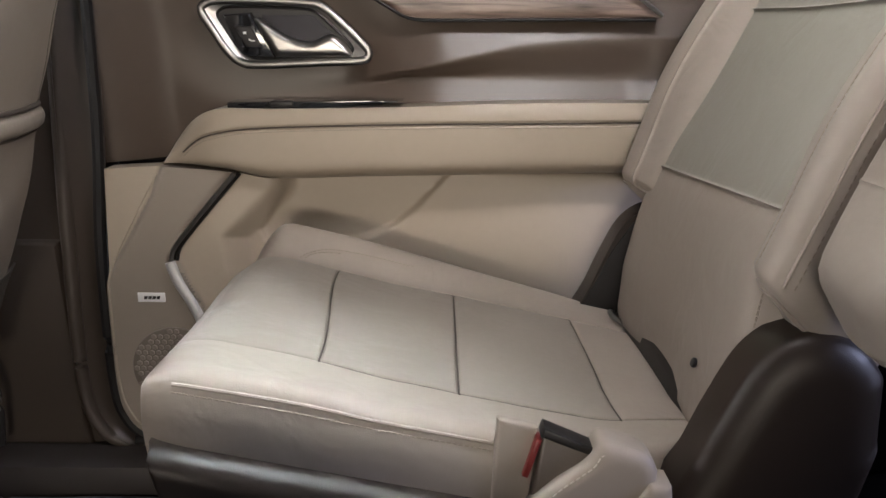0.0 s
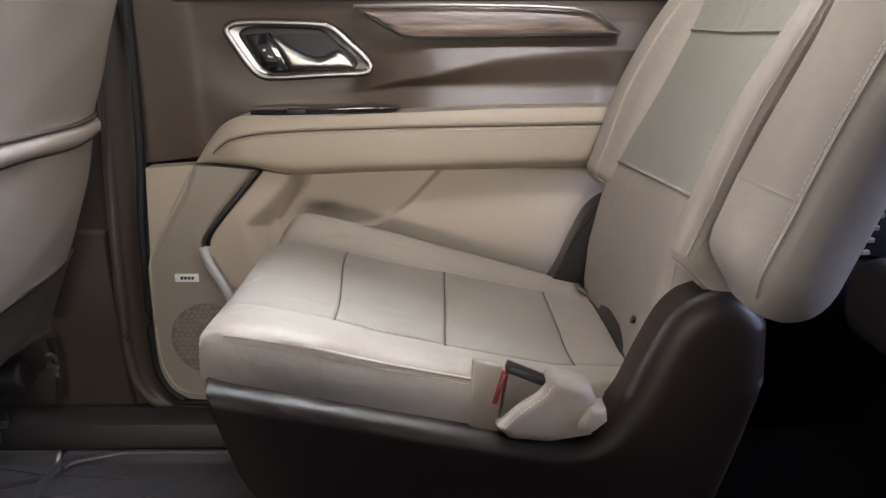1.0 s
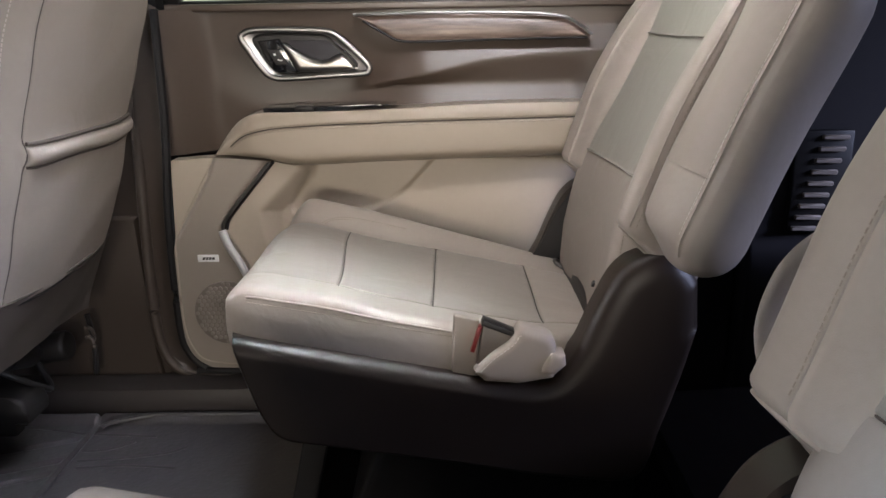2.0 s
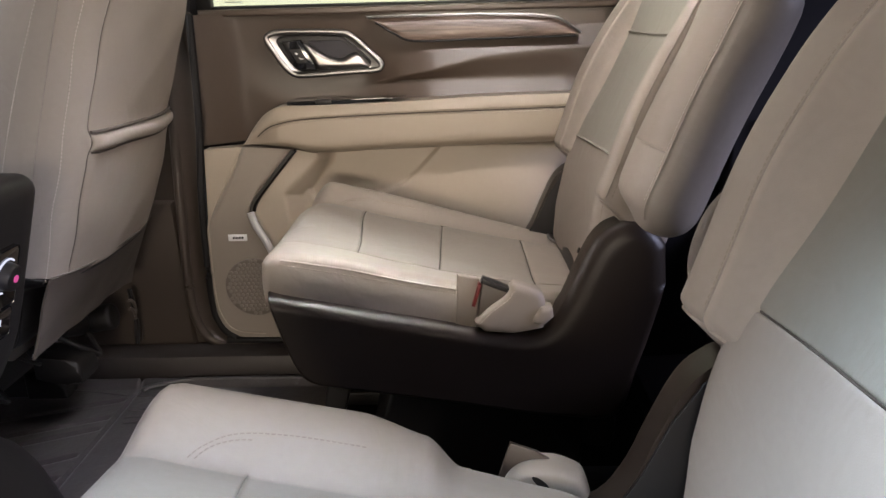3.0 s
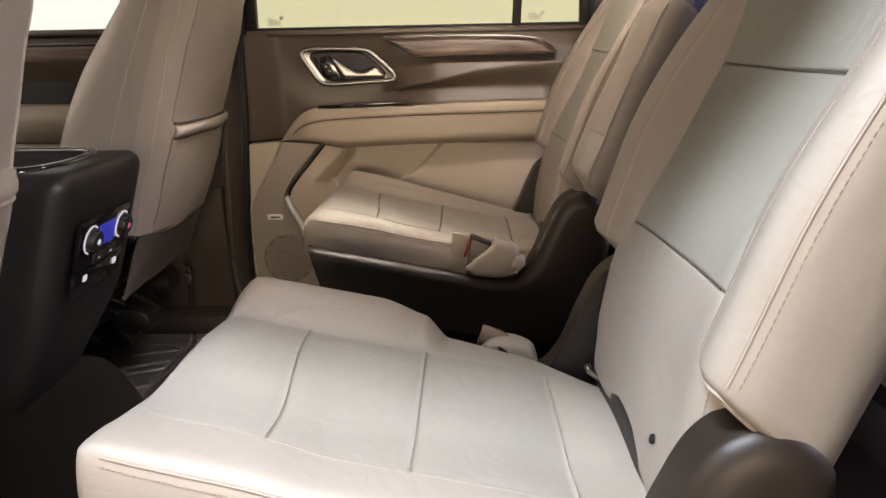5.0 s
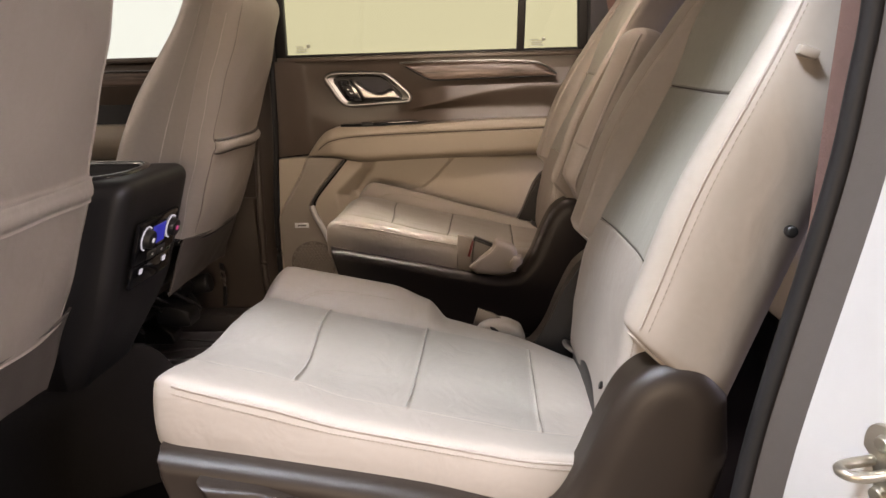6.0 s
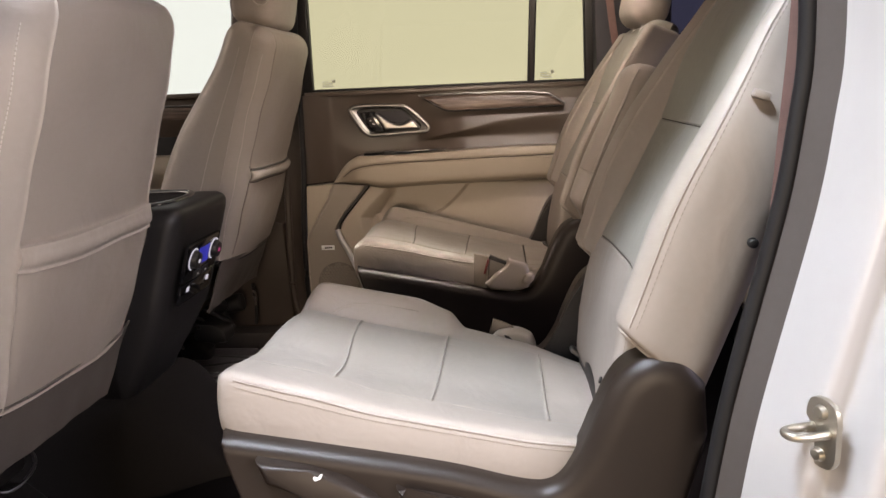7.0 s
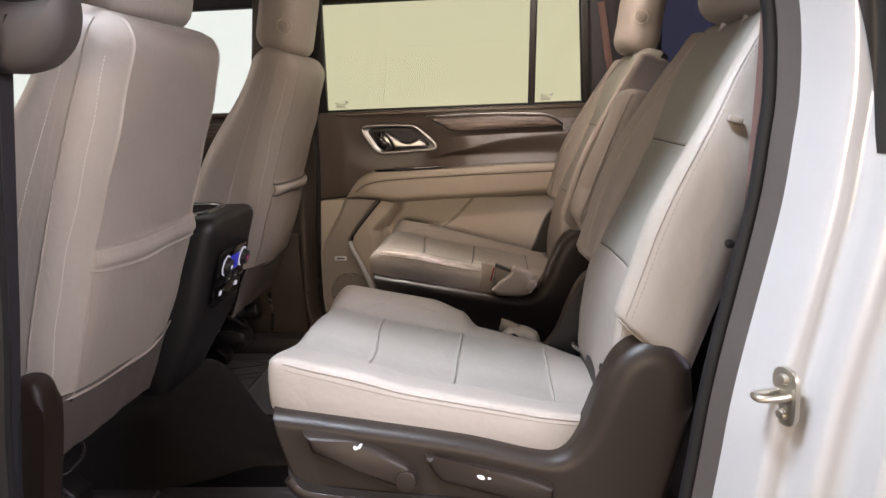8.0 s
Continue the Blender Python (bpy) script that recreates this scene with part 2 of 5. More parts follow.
def split(v, f, centres, regions, mats, parent, labels=None, flip=False):
    """Makes one mesh of each region's faces; regions is a list of (name, mask)."""
    left = np.ones(len(f), bool)
    made = []
    for n, (name, mask) in enumerate(regions):
        m = mask & left
        left &= ~m
        if not m.any():
            continue
        fs = f[m]
        used, inv = np.unique(fs, return_inverse=True)
        inv = inv.reshape(fs.shape)
        if flip:
            inv = inv[:, ::-1]
        made.append(put_mesh(name, v[used], inv, mats[n], parent, (labels or {}).get(name, ""), sharp=70))
    return made


def box_bm(bm, lo, hi, m=None):
    lo, hi = Vector(lo), Vector(hi)
    geo = bmesh.ops.create_cube(bm, size=1, matrix=(m or Matrix()) @ Matrix.LocRotScale((lo + hi) / 2, None, hi - lo))
    return geo["verts"]


def rounded_box(lo, hi, r=0.004, seg=2, m=None):
    bm = bmesh.new()
    box_bm(bm, lo, hi)
    bmesh.ops.bevel(bm, geom=bm.edges[:], offset=r, segments=seg, affect="EDGES", profile=0.5)
    if m:
        bmesh.ops.transform(bm, matrix=m, verts=bm.verts)
    return bm


def cylinder_bm(r, h, m=None, seg=28, r2=None, bevel=0.0):
    bm = bmesh.new()
    bmesh.ops.create_cone(bm, cap_ends=True, segments=seg, radius1=r, radius2=r if r2 is None else r2, depth=h)
    if bevel:
        rim = [e for e in bm.edges if any(len(f.verts) > 4 for f in e.link_faces)]
        bmesh.ops.bevel(bm, geom=rim, offset=bevel, segments=3, affect="EDGES", profile=0.5)
    if m:
        bmesh.ops.transform(bm, matrix=m, verts=bm.verts)
    return bm


def curve_through(points, per=8, closed=False):
    """A smooth line (Catmull-Rom) through the points."""
    p = np.array(points, float)
    n, out = len(p), []
    for i in range(n if closed else n - 1):
        a, b, c, d = (p[(i + k) % n] if closed else p[min(max(i + k, 0), n - 1)] for k in (-1, 0, 1, 2))
        for t in np.arange(per) / per:
            out.append(0.5 * (2 * b + (c - a) * t + (2 * a - 5 * b + 4 * c - d) * t * t + (3 * b - a - 3 * c + d) * t**3))
    if not closed:
        out.append(p[-1])
    return np.array(out)


def prism(outline, y0, y1, bevel=0.006, seg=3, m=None):
    """A plate with the given outline in x and z, from y0 to y1, its rims rounded."""
    bm = bmesh.new()
    a = [bm.verts.new((x, y0, z)) for x, z in outline]
    b = [bm.verts.new((x, y1, z)) for x, z in outline]
    fa, fb = bm.faces.new(a), bm.faces.new(b[::-1])
    for i in range(len(a)):
        j = (i + 1) % len(a)
        bm.faces.new((a[j], a[i], b[i], b[j]))
    rim = list(fa.edges) + list(fb.edges)
    if bevel:
        bmesh.ops.bevel(bm, geom=rim, offset=bevel, segments=seg, affect="EDGES", profile=0.5)
    if m:
        bmesh.ops.transform(bm, matrix=m, verts=bm.verts)
    return bm


def rolled(top, low, y_rim, y_face, y_back, radius, nu=90, nv=44, crisp=1.0):
    """A moulded shell between an upper and a lower line of x and z, its edges rolled back with the given radius."""
    def resample(q):
        q = np.array(q, float)
        run = np.r_[0, np.cumsum(np.linalg.norm(np.diff(q, axis=0), axis=1))]
        k = np.linspace(0, 1, nu)
        k = k + 0.5 * np.sin(2 * math.pi * k) / (2 * math.pi) * -1
        return np.stack([np.interp(k * run[-1], run, q[:, n]) for n in range(2)], 1)
    a, b = resample(top), resample(low)
    v = np.linspace(0, 1, nv)
    v = (v - 0.8 * np.sin(2 * math.pi * v) / (2 * math.pi))[:, None, None]
    p = a[None] * (1 - v) + b[None] * v
    edge = np.concatenate([a, b[::-1]])
    q0, q1 = edge, np.roll(edge, -1, 0)
    d = np.full(p.shape[:2], 9.0)
    for n, ((ax, az), (bx, bz)) in enumerate(zip(q0, q1)):
        ll = max(1e-12, (bx - ax) ** 2 + (bz - az) ** 2)
        t = np.clip(((p[..., 0] - ax) * (bx - ax) + (p[..., 1] - az) * (bz - az)) / ll, 0, 1)
        d = np.minimum(d, np.hypot(p[..., 0] - ax - t * (bx - ax), p[..., 1] - az - t * (bz - az)) * (crisp if n >= nu else 1.0))
    k = np.clip(d / (radius(p[..., 0]) if callable(radius) else radius), 0, 1)
    y = y_rim + (y_face - y_rim) * np.sqrt(1 - (1 - k) ** 2)
    grid = np.stack([p[..., 0], y, p[..., 1]], 2)
    grid = np.concatenate([grid[:1], grid, grid[-1:]], 0)
    grid = np.concatenate([grid[:, :1], grid, grid[:, -1:]], 1)
    grid[0, :, 1] = grid[-1, :, 1] = y_back
    grid[:, 0, 1] = grid[:, -1, 1] = y_back
    h, w = grid.shape[:2]
    bm = bmesh.new()
    bv = [bm.verts.new(q) for q in grid.reshape(-1, 3)]
    for j in range(h - 1):
        for i in range(w - 1):
            bm.faces.new((bv[j * w + i], bv[j * w + i + 1], bv[(j + 1) * w + i + 1], bv[(j + 1) * w + i]))
    bmesh.ops.remove_doubles(bm, verts=bm.verts, dist=1e-5)
    bmesh.ops.holes_fill(bm, edges=[e for e in bm.edges if e.is_boundary], sides=0)
    return bm


def tube(points, r, seg=8, closed=False, flat=1.0, up=(0, 0, 1)):
    """A round (or flattened) bar along the points, as vertices and faces."""
    p = np.array(points, float)
    n = len(p)
    tang = np.roll(p, -1, 0) - np.roll(p, 1, 0)
    if not closed:
        tang[0], tang[-1] = p[1] - p[0], p[-1] - p[-2]
    tang /= np.maximum(np.linalg.norm(tang, axis=1, keepdims=True), 1e-9)
    upv = np.array(up, float)
    side = np.cross(tang, upv)
    side /= np.maximum(np.linalg.norm(side, axis=1, keepdims=True), 1e-9)
    top = np.cross(side, tang)
    verts, faces = [], []
    for i in range(n):
        for k in range(seg):
            a = 2 * math.pi * k / seg
            verts.append(p[i] + r * (math.cos(a) * side[i] + flat * math.sin(a) * top[i]))
    for i in range(n if closed else n - 1):
        j = (i + 1) % n
        for k in range(seg):
            l = (k + 1) % seg
            faces.append((i * seg + k, i * seg + l, j * seg + l, j * seg + k))
    if not closed:
        faces += [tuple(range(seg))[::-1], tuple((n - 1) * seg + k for k in range(seg))]
    return verts, faces


def bar(name, points, r, mat, parent=None, label="", **kw):
    v, f = tube(points, r, **kw)
    return put_mesh(name, v, f, mat, parent, label)


def stitches(name, points, mat, parent, pitch=0.0062, size=0.00075, length=0.0042):
    """A row of short threads along a line."""
    p = np.array(points, float)
    seg = np.linalg.norm(np.diff(p, axis=0), axis=1)
    run = np.r_[0, np.cumsum(seg)]
    at = np.arange(pitch, run[-1], pitch)
    verts, faces = [], []
    for s in at:
        ends = [np.array([np.interp(s + d, run, p[:, k]) for k in range(3)]) for d in (-length / 2, 0, length / 2)]
        v, f = tube(ends, size, seg=5)
        faces += [tuple(i + len(verts) for i in q) for q in f]
        verts += v
    return put_mesh(name, verts, faces, mat, parent, "")


def band(top, bottom, nv, depth, name, mat, parent=None, label="", back=0.03, nu=120):
    """A moulded panel between two lines of x and z: y comes from depth(x, z, u, v); its rims are turned back."""
    def resample(q):
        q = np.array(q, float)
        run = np.r_[0, np.cumsum(np.linalg.norm(np.diff(q, axis=0), axis=1))]
        t = np.linspace(0, run[-1], nu)
        return np.stack([np.interp(t, run, q[:, k]) for k in range(2)], 1)
    a, b = resample(top), resample(bottom)
    vs = np.r_[0, 0, np.linspace(0, 1, nv), 1, 1]
    us = np.r_[0, 0, np.arange(nu), nu - 1, nu - 1]
    verts = []
    for j, v in enumerate(vs):
        for i, k in enumerate(us):
            x, z = a[k] * (1 - v) + b[k] * v
            y = float(depth(x, z, k / (nu - 1), v))
            edge = max(1 if j in (1, len(vs) - 2) else 0, 1 if i in (1, len(us) - 2) else 0)
            rim = j in (0, len(vs) - 1) or i in (0, len(us) - 1)
            verts.append((x, y + (back if rim else 0.0015 if edge else 0.0), z))
    w = len(us)
    faces = [(j * w + i, (j + 1) * w + i, (j + 1) * w + i + 1, j * w + i + 1) for j in range(len(vs) - 1) for i in range(w - 1)]
    return put_mesh(name, verts, faces, mat, parent, label, sharp=50)


def inside(px, pz, poly):
    """Distance into a polygon of x and z (outside: minus)."""
    poly = np.array(poly, float)
    best, odd = 1e9, False
    for (ax, az), (bx, bz) in zip(poly, np.roll(poly, -1, 0)):
        t = max(0, min(1, ((px - ax) * (bx - ax) + (pz - az) * (bz - az)) / max(1e-12, (bx - ax) ** 2 + (bz - az) ** 2)))
        best = min(best, math.hypot(px - ax - t * (bx - ax), pz - az - t * (bz - az)))
        if (az > pz) != (bz > pz) and px < (bx - ax) * (pz - az) / (bz - az) + ax:
            odd = not odd
    return best if odd else -best

# ---------------------------------------------------------------- the setting
def slab(name, lo, hi, mat, label, category, bevel=0.004):
    return tagged(part(name, rounded_box(lo, hi, bevel), mat), label, category, kind="structure")


slab("ground", (-9, -9, -0.75), (9, 9, -0.65), CONCRETE, "pale grey showroom floor under the vehicle", "floor")
# the backdrop itself gives off light, for the brightness beyond the glass
slab("backdrop", (-9, 3.6, -0.65), (9, 3.7, 4.2), FARGLOW, "plain glowing backdrop outside the side windows", "wall")
slab("floor", (-2.0, -0.80, -0.06), (2.4, 0.84, 0.0), CARPET, "dark carpeted cabin floor of the vehicle", "floor")
slab("ceiling", (-1.3, -0.74, 1.27), (2.4, 0.78, 1.31), HEADLINER, "pale cloth headliner inside the roof", "ceiling")
slab("wall_front", (-2.05, -0.85, -0.1), (-2.0, 0.89, 0.95), DARKTRIM, "dark dashboard and firewall end of the cabin", "wall")
slab("wall_rear", (2.4, -0.85, -0.1), (2.45, 0.89, 0.84), DARKTRIM, "dark trim at the rear end of the cabin", "wall")
slab("wall_rear", (2.4, -0.85, 1.24), (2.45, 0.89, 1.31), DARKTRIM, "dark trim above the tailgate window", "wall")
# unseen pane, added so the lamp behind reaches the third row
slab("window_4", (2.42, -0.85, 0.84), (2.426, 0.89, 1.24), glass_material("tailgate_glass", (0.70, 0.72, 0.76)), "unseen tailgate pane that lets the rear lamp shine in", "window", 0.001)
slab("sill_trim", (-1.9, 0.738, 0.0), (0.42, 0.86, 0.078), SILLBROWN, "dark brown plastic door sill trim", "sill trim", 0.02)
slab("sill_trim", (-1.6, -0.84, -0.02), (0.36, -0.74, 0.06), BLACK, "dark brown plastic door sill trim", "sill trim", 0.02)


def side_trim(name, outline, y0, y1, mat, label, category, bevel=0.012):
    return tagged(part(name, prism(outline, y0, y1, bevel), mat), label, category, kind="structure")


# far side, behind the rear door, and the pillar between the two doors
side_trim("pillar_trim", [(-1.05, 0.05), (-0.55, 0.05), (-0.585, 0.12), (-0.592, 0.20), (-0.585, 0.45), (-0.572, 0.84), (-0.55, 1.30), (-0.70, 1.30), (-0.745, 0.84), (-0.76, 0.45), (-0.85, 0.36), (-1.05, 0.30)],
          0.815, 0.90, PILLAR, "dark brown plastic pillar trim between the doors", "pillar trim", 0.02)
side_trim("pillar_trim", [(0.40, 0.0), (0.62, 0.0), (0.62, 1.30), (0.385, 1.30), (0.40, 0.85)], 0.80, 0.92, DARKTRIM, "dark plastic pillar trim behind the rear door", "pillar trim")
side_trim("wall_east", [(0.62, -0.05), (2.4, -0.05), (2.4, 0.86), (0.62, 0.86)], 0.76, 0.90, DARKTRIM, "dark trim beside the third row", "side trim")
side_trim("wall_east", [(0.62, 1.16), (2.4, 1.16), (2.4, 1.30), (0.62, 1.30)], 0.78, 0.90, DARKTRIM, "dark trim above the third row window", "side trim")
side_trim("wall_east", [(-2.0, 1.20), (0.62, 1.20), (0.62, 1.31), (-2.0, 1.31)], 0.905, 0.95, DARKTRIM, "dark roof rail above the side windows", "roof rail")
side_trim("wall_west", [(0.56, -0.05), (2.4, -0.05), (2.4, 0.86), (0.56, 0.86)], -0.86, -0.74, DARKTRIM, "dark trim beside the third row", "side trim")
for y in (-0.82, 0.84):
    pane = tagged(part("window_3", prism([(0.50, 0.84), (2.4, 0.84), (2.4, 1.20), (0.50, 1.20)], y - 0.002, y + 0.002, 0), glass_material("dark_privacy_glass", (0.17, 0.17, 0.22))), "dark privacy glass beside the third row", "window", kind="structure")
side_trim("wall_west", [(0.42, 1.18), (2.4, 1.18), (2.4, 1.30), (0.42, 1.30)], -0.86, -0.76, DARKTRIM, "dark trim above the third row window", "side trim")

side_trim("pillar_trim", [(-1.0, 0.075), (-0.59, 0.075), (-0.602, 0.18), (-0.602, 0.43), (-0.745, 0.43), (-0.80, 0.34), (-1.0, 0.29)], 0.806, 0.830, PILLAR, "dark brown lower pillar trim with a shut line", "pillar trim", 0.010)
side_trim("pillar_recess", [(-0.62, 0.05), (-0.548, 0.05), (-0.548, 0.42), (-0.530, 0.62), (-0.526, 0.84), (-0.51, 1.30), (-0.60, 1.30)], 0.838, 0.90, RUBBER, "black recess between the pillar trim and the door", "pillar trim", 0.002)
# near side before the pillar: unseen door panel and rail, added to shade the driver seat
side_trim("wall_west", [(-2.0, -0.30), (-0.68, -0.30), (-0.68, 0.86), (-2.0, 0.86)], -0.95, -0.87, DARKTRIM, "unseen plain driver door panel that keeps light off the driver seat", "door")
side_trim("wall_west", [(-2.0, 1.20), (-0.56, 1.20), (-0.54, 1.31), (-2.0, 1.31)], -0.88, -0.78, DARKTRIM, "unseen roof rail that keeps light off the driver seat", "roof rail")
tagged(bar("pillar_ridge", curve_through([(-0.470, 0.834, 0.058), (-0.505, 0.823, 0.068), (-0.535, 0.812, 0.080), (-0.560, 0.806, 0.096), (-0.582, 0.804, 0.135), (-0.591, 0.803, 0.20), (-0.590, 0.803, 0.32), (-0.587, 0.805, 0.45), (-0.582, 0.810, 0.60), (-0.570, 0.815, 0.86)], 10), 0.011, PILLAR, seg=16), "rounded brown ridge down the pillar trim", "pillar trim", kind="structure")

# face of the pillar trim that falls from the ridge to the door seal and runs out along the sill
crest = curve_through([(-0.570, 0.86), (-0.582, 0.60), (-0.587, 0.45), (-0.590, 0.32), (-0.589, 0.20), (-0.580, 0.135), (-0.558, 0.098), (-0.515, 0.081), (-0.44, 0.077)], 8)
foot = curve_through([(-0.519, 0.83), (-0.525, 0.60), (-0.540, 0.42), (-0.545, 0.30), (-0.543, 0.20), (-0.530, 0.130), (-0.505, 0.101), (-0.47, 0.089), (-0.42, 0.086)], 8)
rv, nv = [], 9
for a, b in zip(crest, foot):
    for k in np.linspace(0, 1, nv):
        rv.append((a[0] + (b[0] - a[0]) * k, 0.800 + 0.032 * math.sin(k * math.pi / 2), a[1] + (b[1] - a[1]) * k))
rf = [(j * nv + i, j * nv + i + 1, (j + 1) * nv + i + 1, (j + 1) * nv + i) for j in range(len(crest) - 1) for i in range(nv - 1)]
ob = put_mesh("pillar_return", rv, rf, PILLAR)
ob.modifiers.new("thickness", "SOLIDIFY").thickness = 0.003
tagged(ob, "dark brown trim face curving from the pillar to the door seal", "pillar trim", kind="structure")

# ---------------------------------------------------------------- second row seats
BACK_AT, BACK_UP, BACK_OUT = np.array((0.225, 0.0, 0.38)), np.array((0.342, 0.0, 0.940)), np.array((-0.940, 0.0, 0.342))


def on_back(n, y, s):
    """A place on the reclined backrest: n out of its face, y across, s up."""
    return BACK_AT + np.multiply.outer(s, BACK_UP) + np.multiply.outer(n, BACK_OUT) + np.multiply.outer(y, (0, 1.0, 0))


def cushion_top(x, y, out):
    """Height of the cushion; the side towards +y of the car is a raised flap, the other a straight edge."""
    x, y = np.asarray(x, float), np.asarray(y, float)
    w, a = y * out, np.abs(y)
    if out > 0:
        flap = 0.036 * (1 - 0.75 * smooth(x, -0.22, 0.24)) * smooth(x, -0.285, -0.225)
    else:
        flap = 0.043 * (1 - 0.35 * smooth(x, -0.06, 0.012)) * (1 - smooth(x, 0.002, 0.036)) * smooth(x, -0.285, -0.225) - 0.007 * smooth(x, 0.03, 0.13)
    edge = 0.021 if out > 0 else 0.029 + 0.36 * np.maximum(0, -x - 0.05) ** 2
    rise = np.where(w > 0, flap * smooth(a, 0.158, 0.226), edge * smooth(a, 0.05, 0.24))
    lip = 0.014 * smooth(-x, 0.08, 0.235) * (1 - smooth(a, 0.05, 0.235))
    return 0.402 - 0.205 * x + rise + lip + 0.004 * (1 - (a / 0.16) ** 2).clip(0, 1)


def second_row_seat(yc, out, label):
    """A captain's chair; out is the way to its door (+1 or -1)."""
    seat = thing("captains_chair", (0, yc, 0), label, "seat", "second row seats")
    flip = out < 0

    def turned(v):
        v = np.array(v, float)
        v[..., 1] *= out
        return v

    def lay(name, bm, mat, parent=seat, lab=""):
        if flip:
            bmesh.ops.scale(bm, vec=(1, -1, 1), verts=bm.verts)
        return part(name, bm, mat, parent, lab)

    # cushion
    seams_x = (-0.150, 0.005, 0.165)
    xs = lines(-0.264, 0.285, 0.042, 0.012 if out > 0 else 0.007, seams_x)
    ys = lines(-0.242, 0.242, 0.022, 0.011, (-0.160, 0.160))
    zs = lines(-0.118, 0.0, 0.034, 0.012)
    rad = (0.045, 0.015, 0.025) if out > 0 else (0.030, 0.015, 0.018)

    def bend(v):
        x, y, z = v.T
        puff = 0.0
        for a, b in zip((-0.25,) + seams_x, seams_x + (0.29,)):
            m = (x > a) & (x <= b)
            puff = puff + m * 0.0045 * np.sin(math.pi * np.clip((x - a) / (b - a), 0, 1)) ** 0.7 * (np.abs(y) < 0.16)
        top = cushion_top(x, y, out) + puff * np.cos(np.clip(y / 0.16, -1, 1) * math.pi / 2) ** 0.5
        taper = 1 - np.where(y < 0, 0.30, 0.10) * smooth(x, 0.12, 0.27)
        bulge = taper + 0.018 * np.sin(np.clip(-z / 0.115, 0, 1) * math.pi) - 0.03 * smooth(-z, 0.08, 0.118)
        xx = x - 0.006 * np.sin(np.clip(-z / 0.115, 0, 1) * math.pi) * smooth(-x, 0.2, 0.28) + 0.014 * smooth(-z, 0.085, 0.118) * smooth(-x, 0.18, 0.28)
        xx = xx + 0.022 * smooth(-y * out, -0.16, 0.16) * np.exp(-(((x + 0.15) / 0.06) ** 2)) * smooth(0.03 + z, 0, 0.03)
        wob = 0.0009 * np.sin(x * 23 + y * 11 + 0.7) * np.sin(y * 19 - x * 7) + 0.0004 * np.sin(x * 61 + y * 37) * np.sin(y * 53 - x * 29)
        return turned(np.stack([xx, y * bulge, top + z * (1 - 0.25 * smooth(x, -0.2, 0.2)) + wob * smooth(0.235 - np.abs(y), 0, 0.06)], 1))

    up = lambda b: (b[:, 2] > -0.02) * 1.0
    mid = lambda b: up(b) * (np.abs(b[:, 1]) < 0.165) * smooth(0.166 - np.abs(b[:, 1]), 0, 0.01)
    long = lambda b: up(b) * smooth(b[:, 0], -0.20, -0.12)
    grooves = [(0, s, 0.0034, 0.0015, mid) for s in seams_x] + [(1, s, 0.0020 if out > 0 else 0.0006, 0.0013, long) for s in (-0.160, 0.160)]
    v, f, c = pad(xs, ys, zs, rad, bend, grooves)
    upf = c[:, 2] > -0.0005
    ins = upf & (np.abs(c[:, 1]) < 0.160)
    split(v, f, c, [
        ("insert_panel", ins & (c[:, 0] < seams_x[0])), ("insert_panel", ins & (c[:, 0] < seams_x[1])), ("insert_panel", ins & (c[:, 0] < seams_x[2])),
        ("rear_panel", ins), ("cushion_bolster", upf & (c[:, 1] > 0)), ("cushion_bolster", upf), ("side_panel", c[:, 1] > 0.2415), ("side_panel", c[:, 1] < -0.2415),
        ("front_panel", np.ones(len(f), bool))], [PERFORATED] * 3 + [LEATHER] * 6, seat, flip=flip)
    lay_on = lambda pts: skin(pts, xs, ys, zs, rad, bend)
    across = np.linspace(-0.156, 0.156, 60)
    for s in seams_x:
        bar("seam", lay_on(np.stack([np.full(60, s), across, np.zeros(60)], 1)) - np.array((0, 0, 0.0021)), 0.0011, SEAMGAP, seat, seg=6)
    along = np.linspace(-0.150, 0.165, 60)
    for y in (-0.160, 0.160) if out > 0 else ():
        bar("seam", lay_on(np.stack([along, np.full(60, y), np.zeros(60)], 1)) - np.array((0, 0, 0.0013)), 0.0009, SEAMGAP, seat, seg=6)
    for sgn in (1, -1):
        n = 90
        xx = np.linspace(-0.244, 0.20 if sgn > 0 else 0.045, n)
        for dz, kind in ((-0.0075, 0), (-0.0165, 1)):
            box = np.stack([xx, np.full(n, sgn * 0.242), np.full(n, dz)], 1)
            edge = lay_on(box) + np.array((0, sgn * out * 0.0004, 0.0002))
            if kind:
                stitches("stitching", edge, SEAM, seat, pitch=0.0052, length=0.0036, size=0.0006)
            else:
                bar("piping", edge, 0.0017, LEATHER, seat, seg=6)
    for off in (0.0, 0.006):
        row = curve_through([(-0.205 + off, 0.166), (-0.192 + off, 0.180), (-0.165 + off, 0.192 - off * 0.5), (-0.12, 0.197 - off), (-0.05, 0.198 - off)], 10)
        if off:
            row = row[:24]
        box = np.stack([row[:, 0], row[:, 1] * out, np.zeros(len(row))], 1)
        stitches("stitching", lay_on(box) + np.array((0, -0.0004, 0.0005)), SEAM, seat, pitch=0.0055, length=0.0038, size=0.0006)
    # the side panel's rear end is turned in and piped
    ends = lay_on(np.array([(0.205, 0.242, -0.010), (0.203, 0.242, -0.030), (0.192, 0.242, -0.060), (0.172, 0.242, -0.085)]))
    bar("piping", curve_through(ends, 6), 0.003, LEATHER, seat, seg=6)

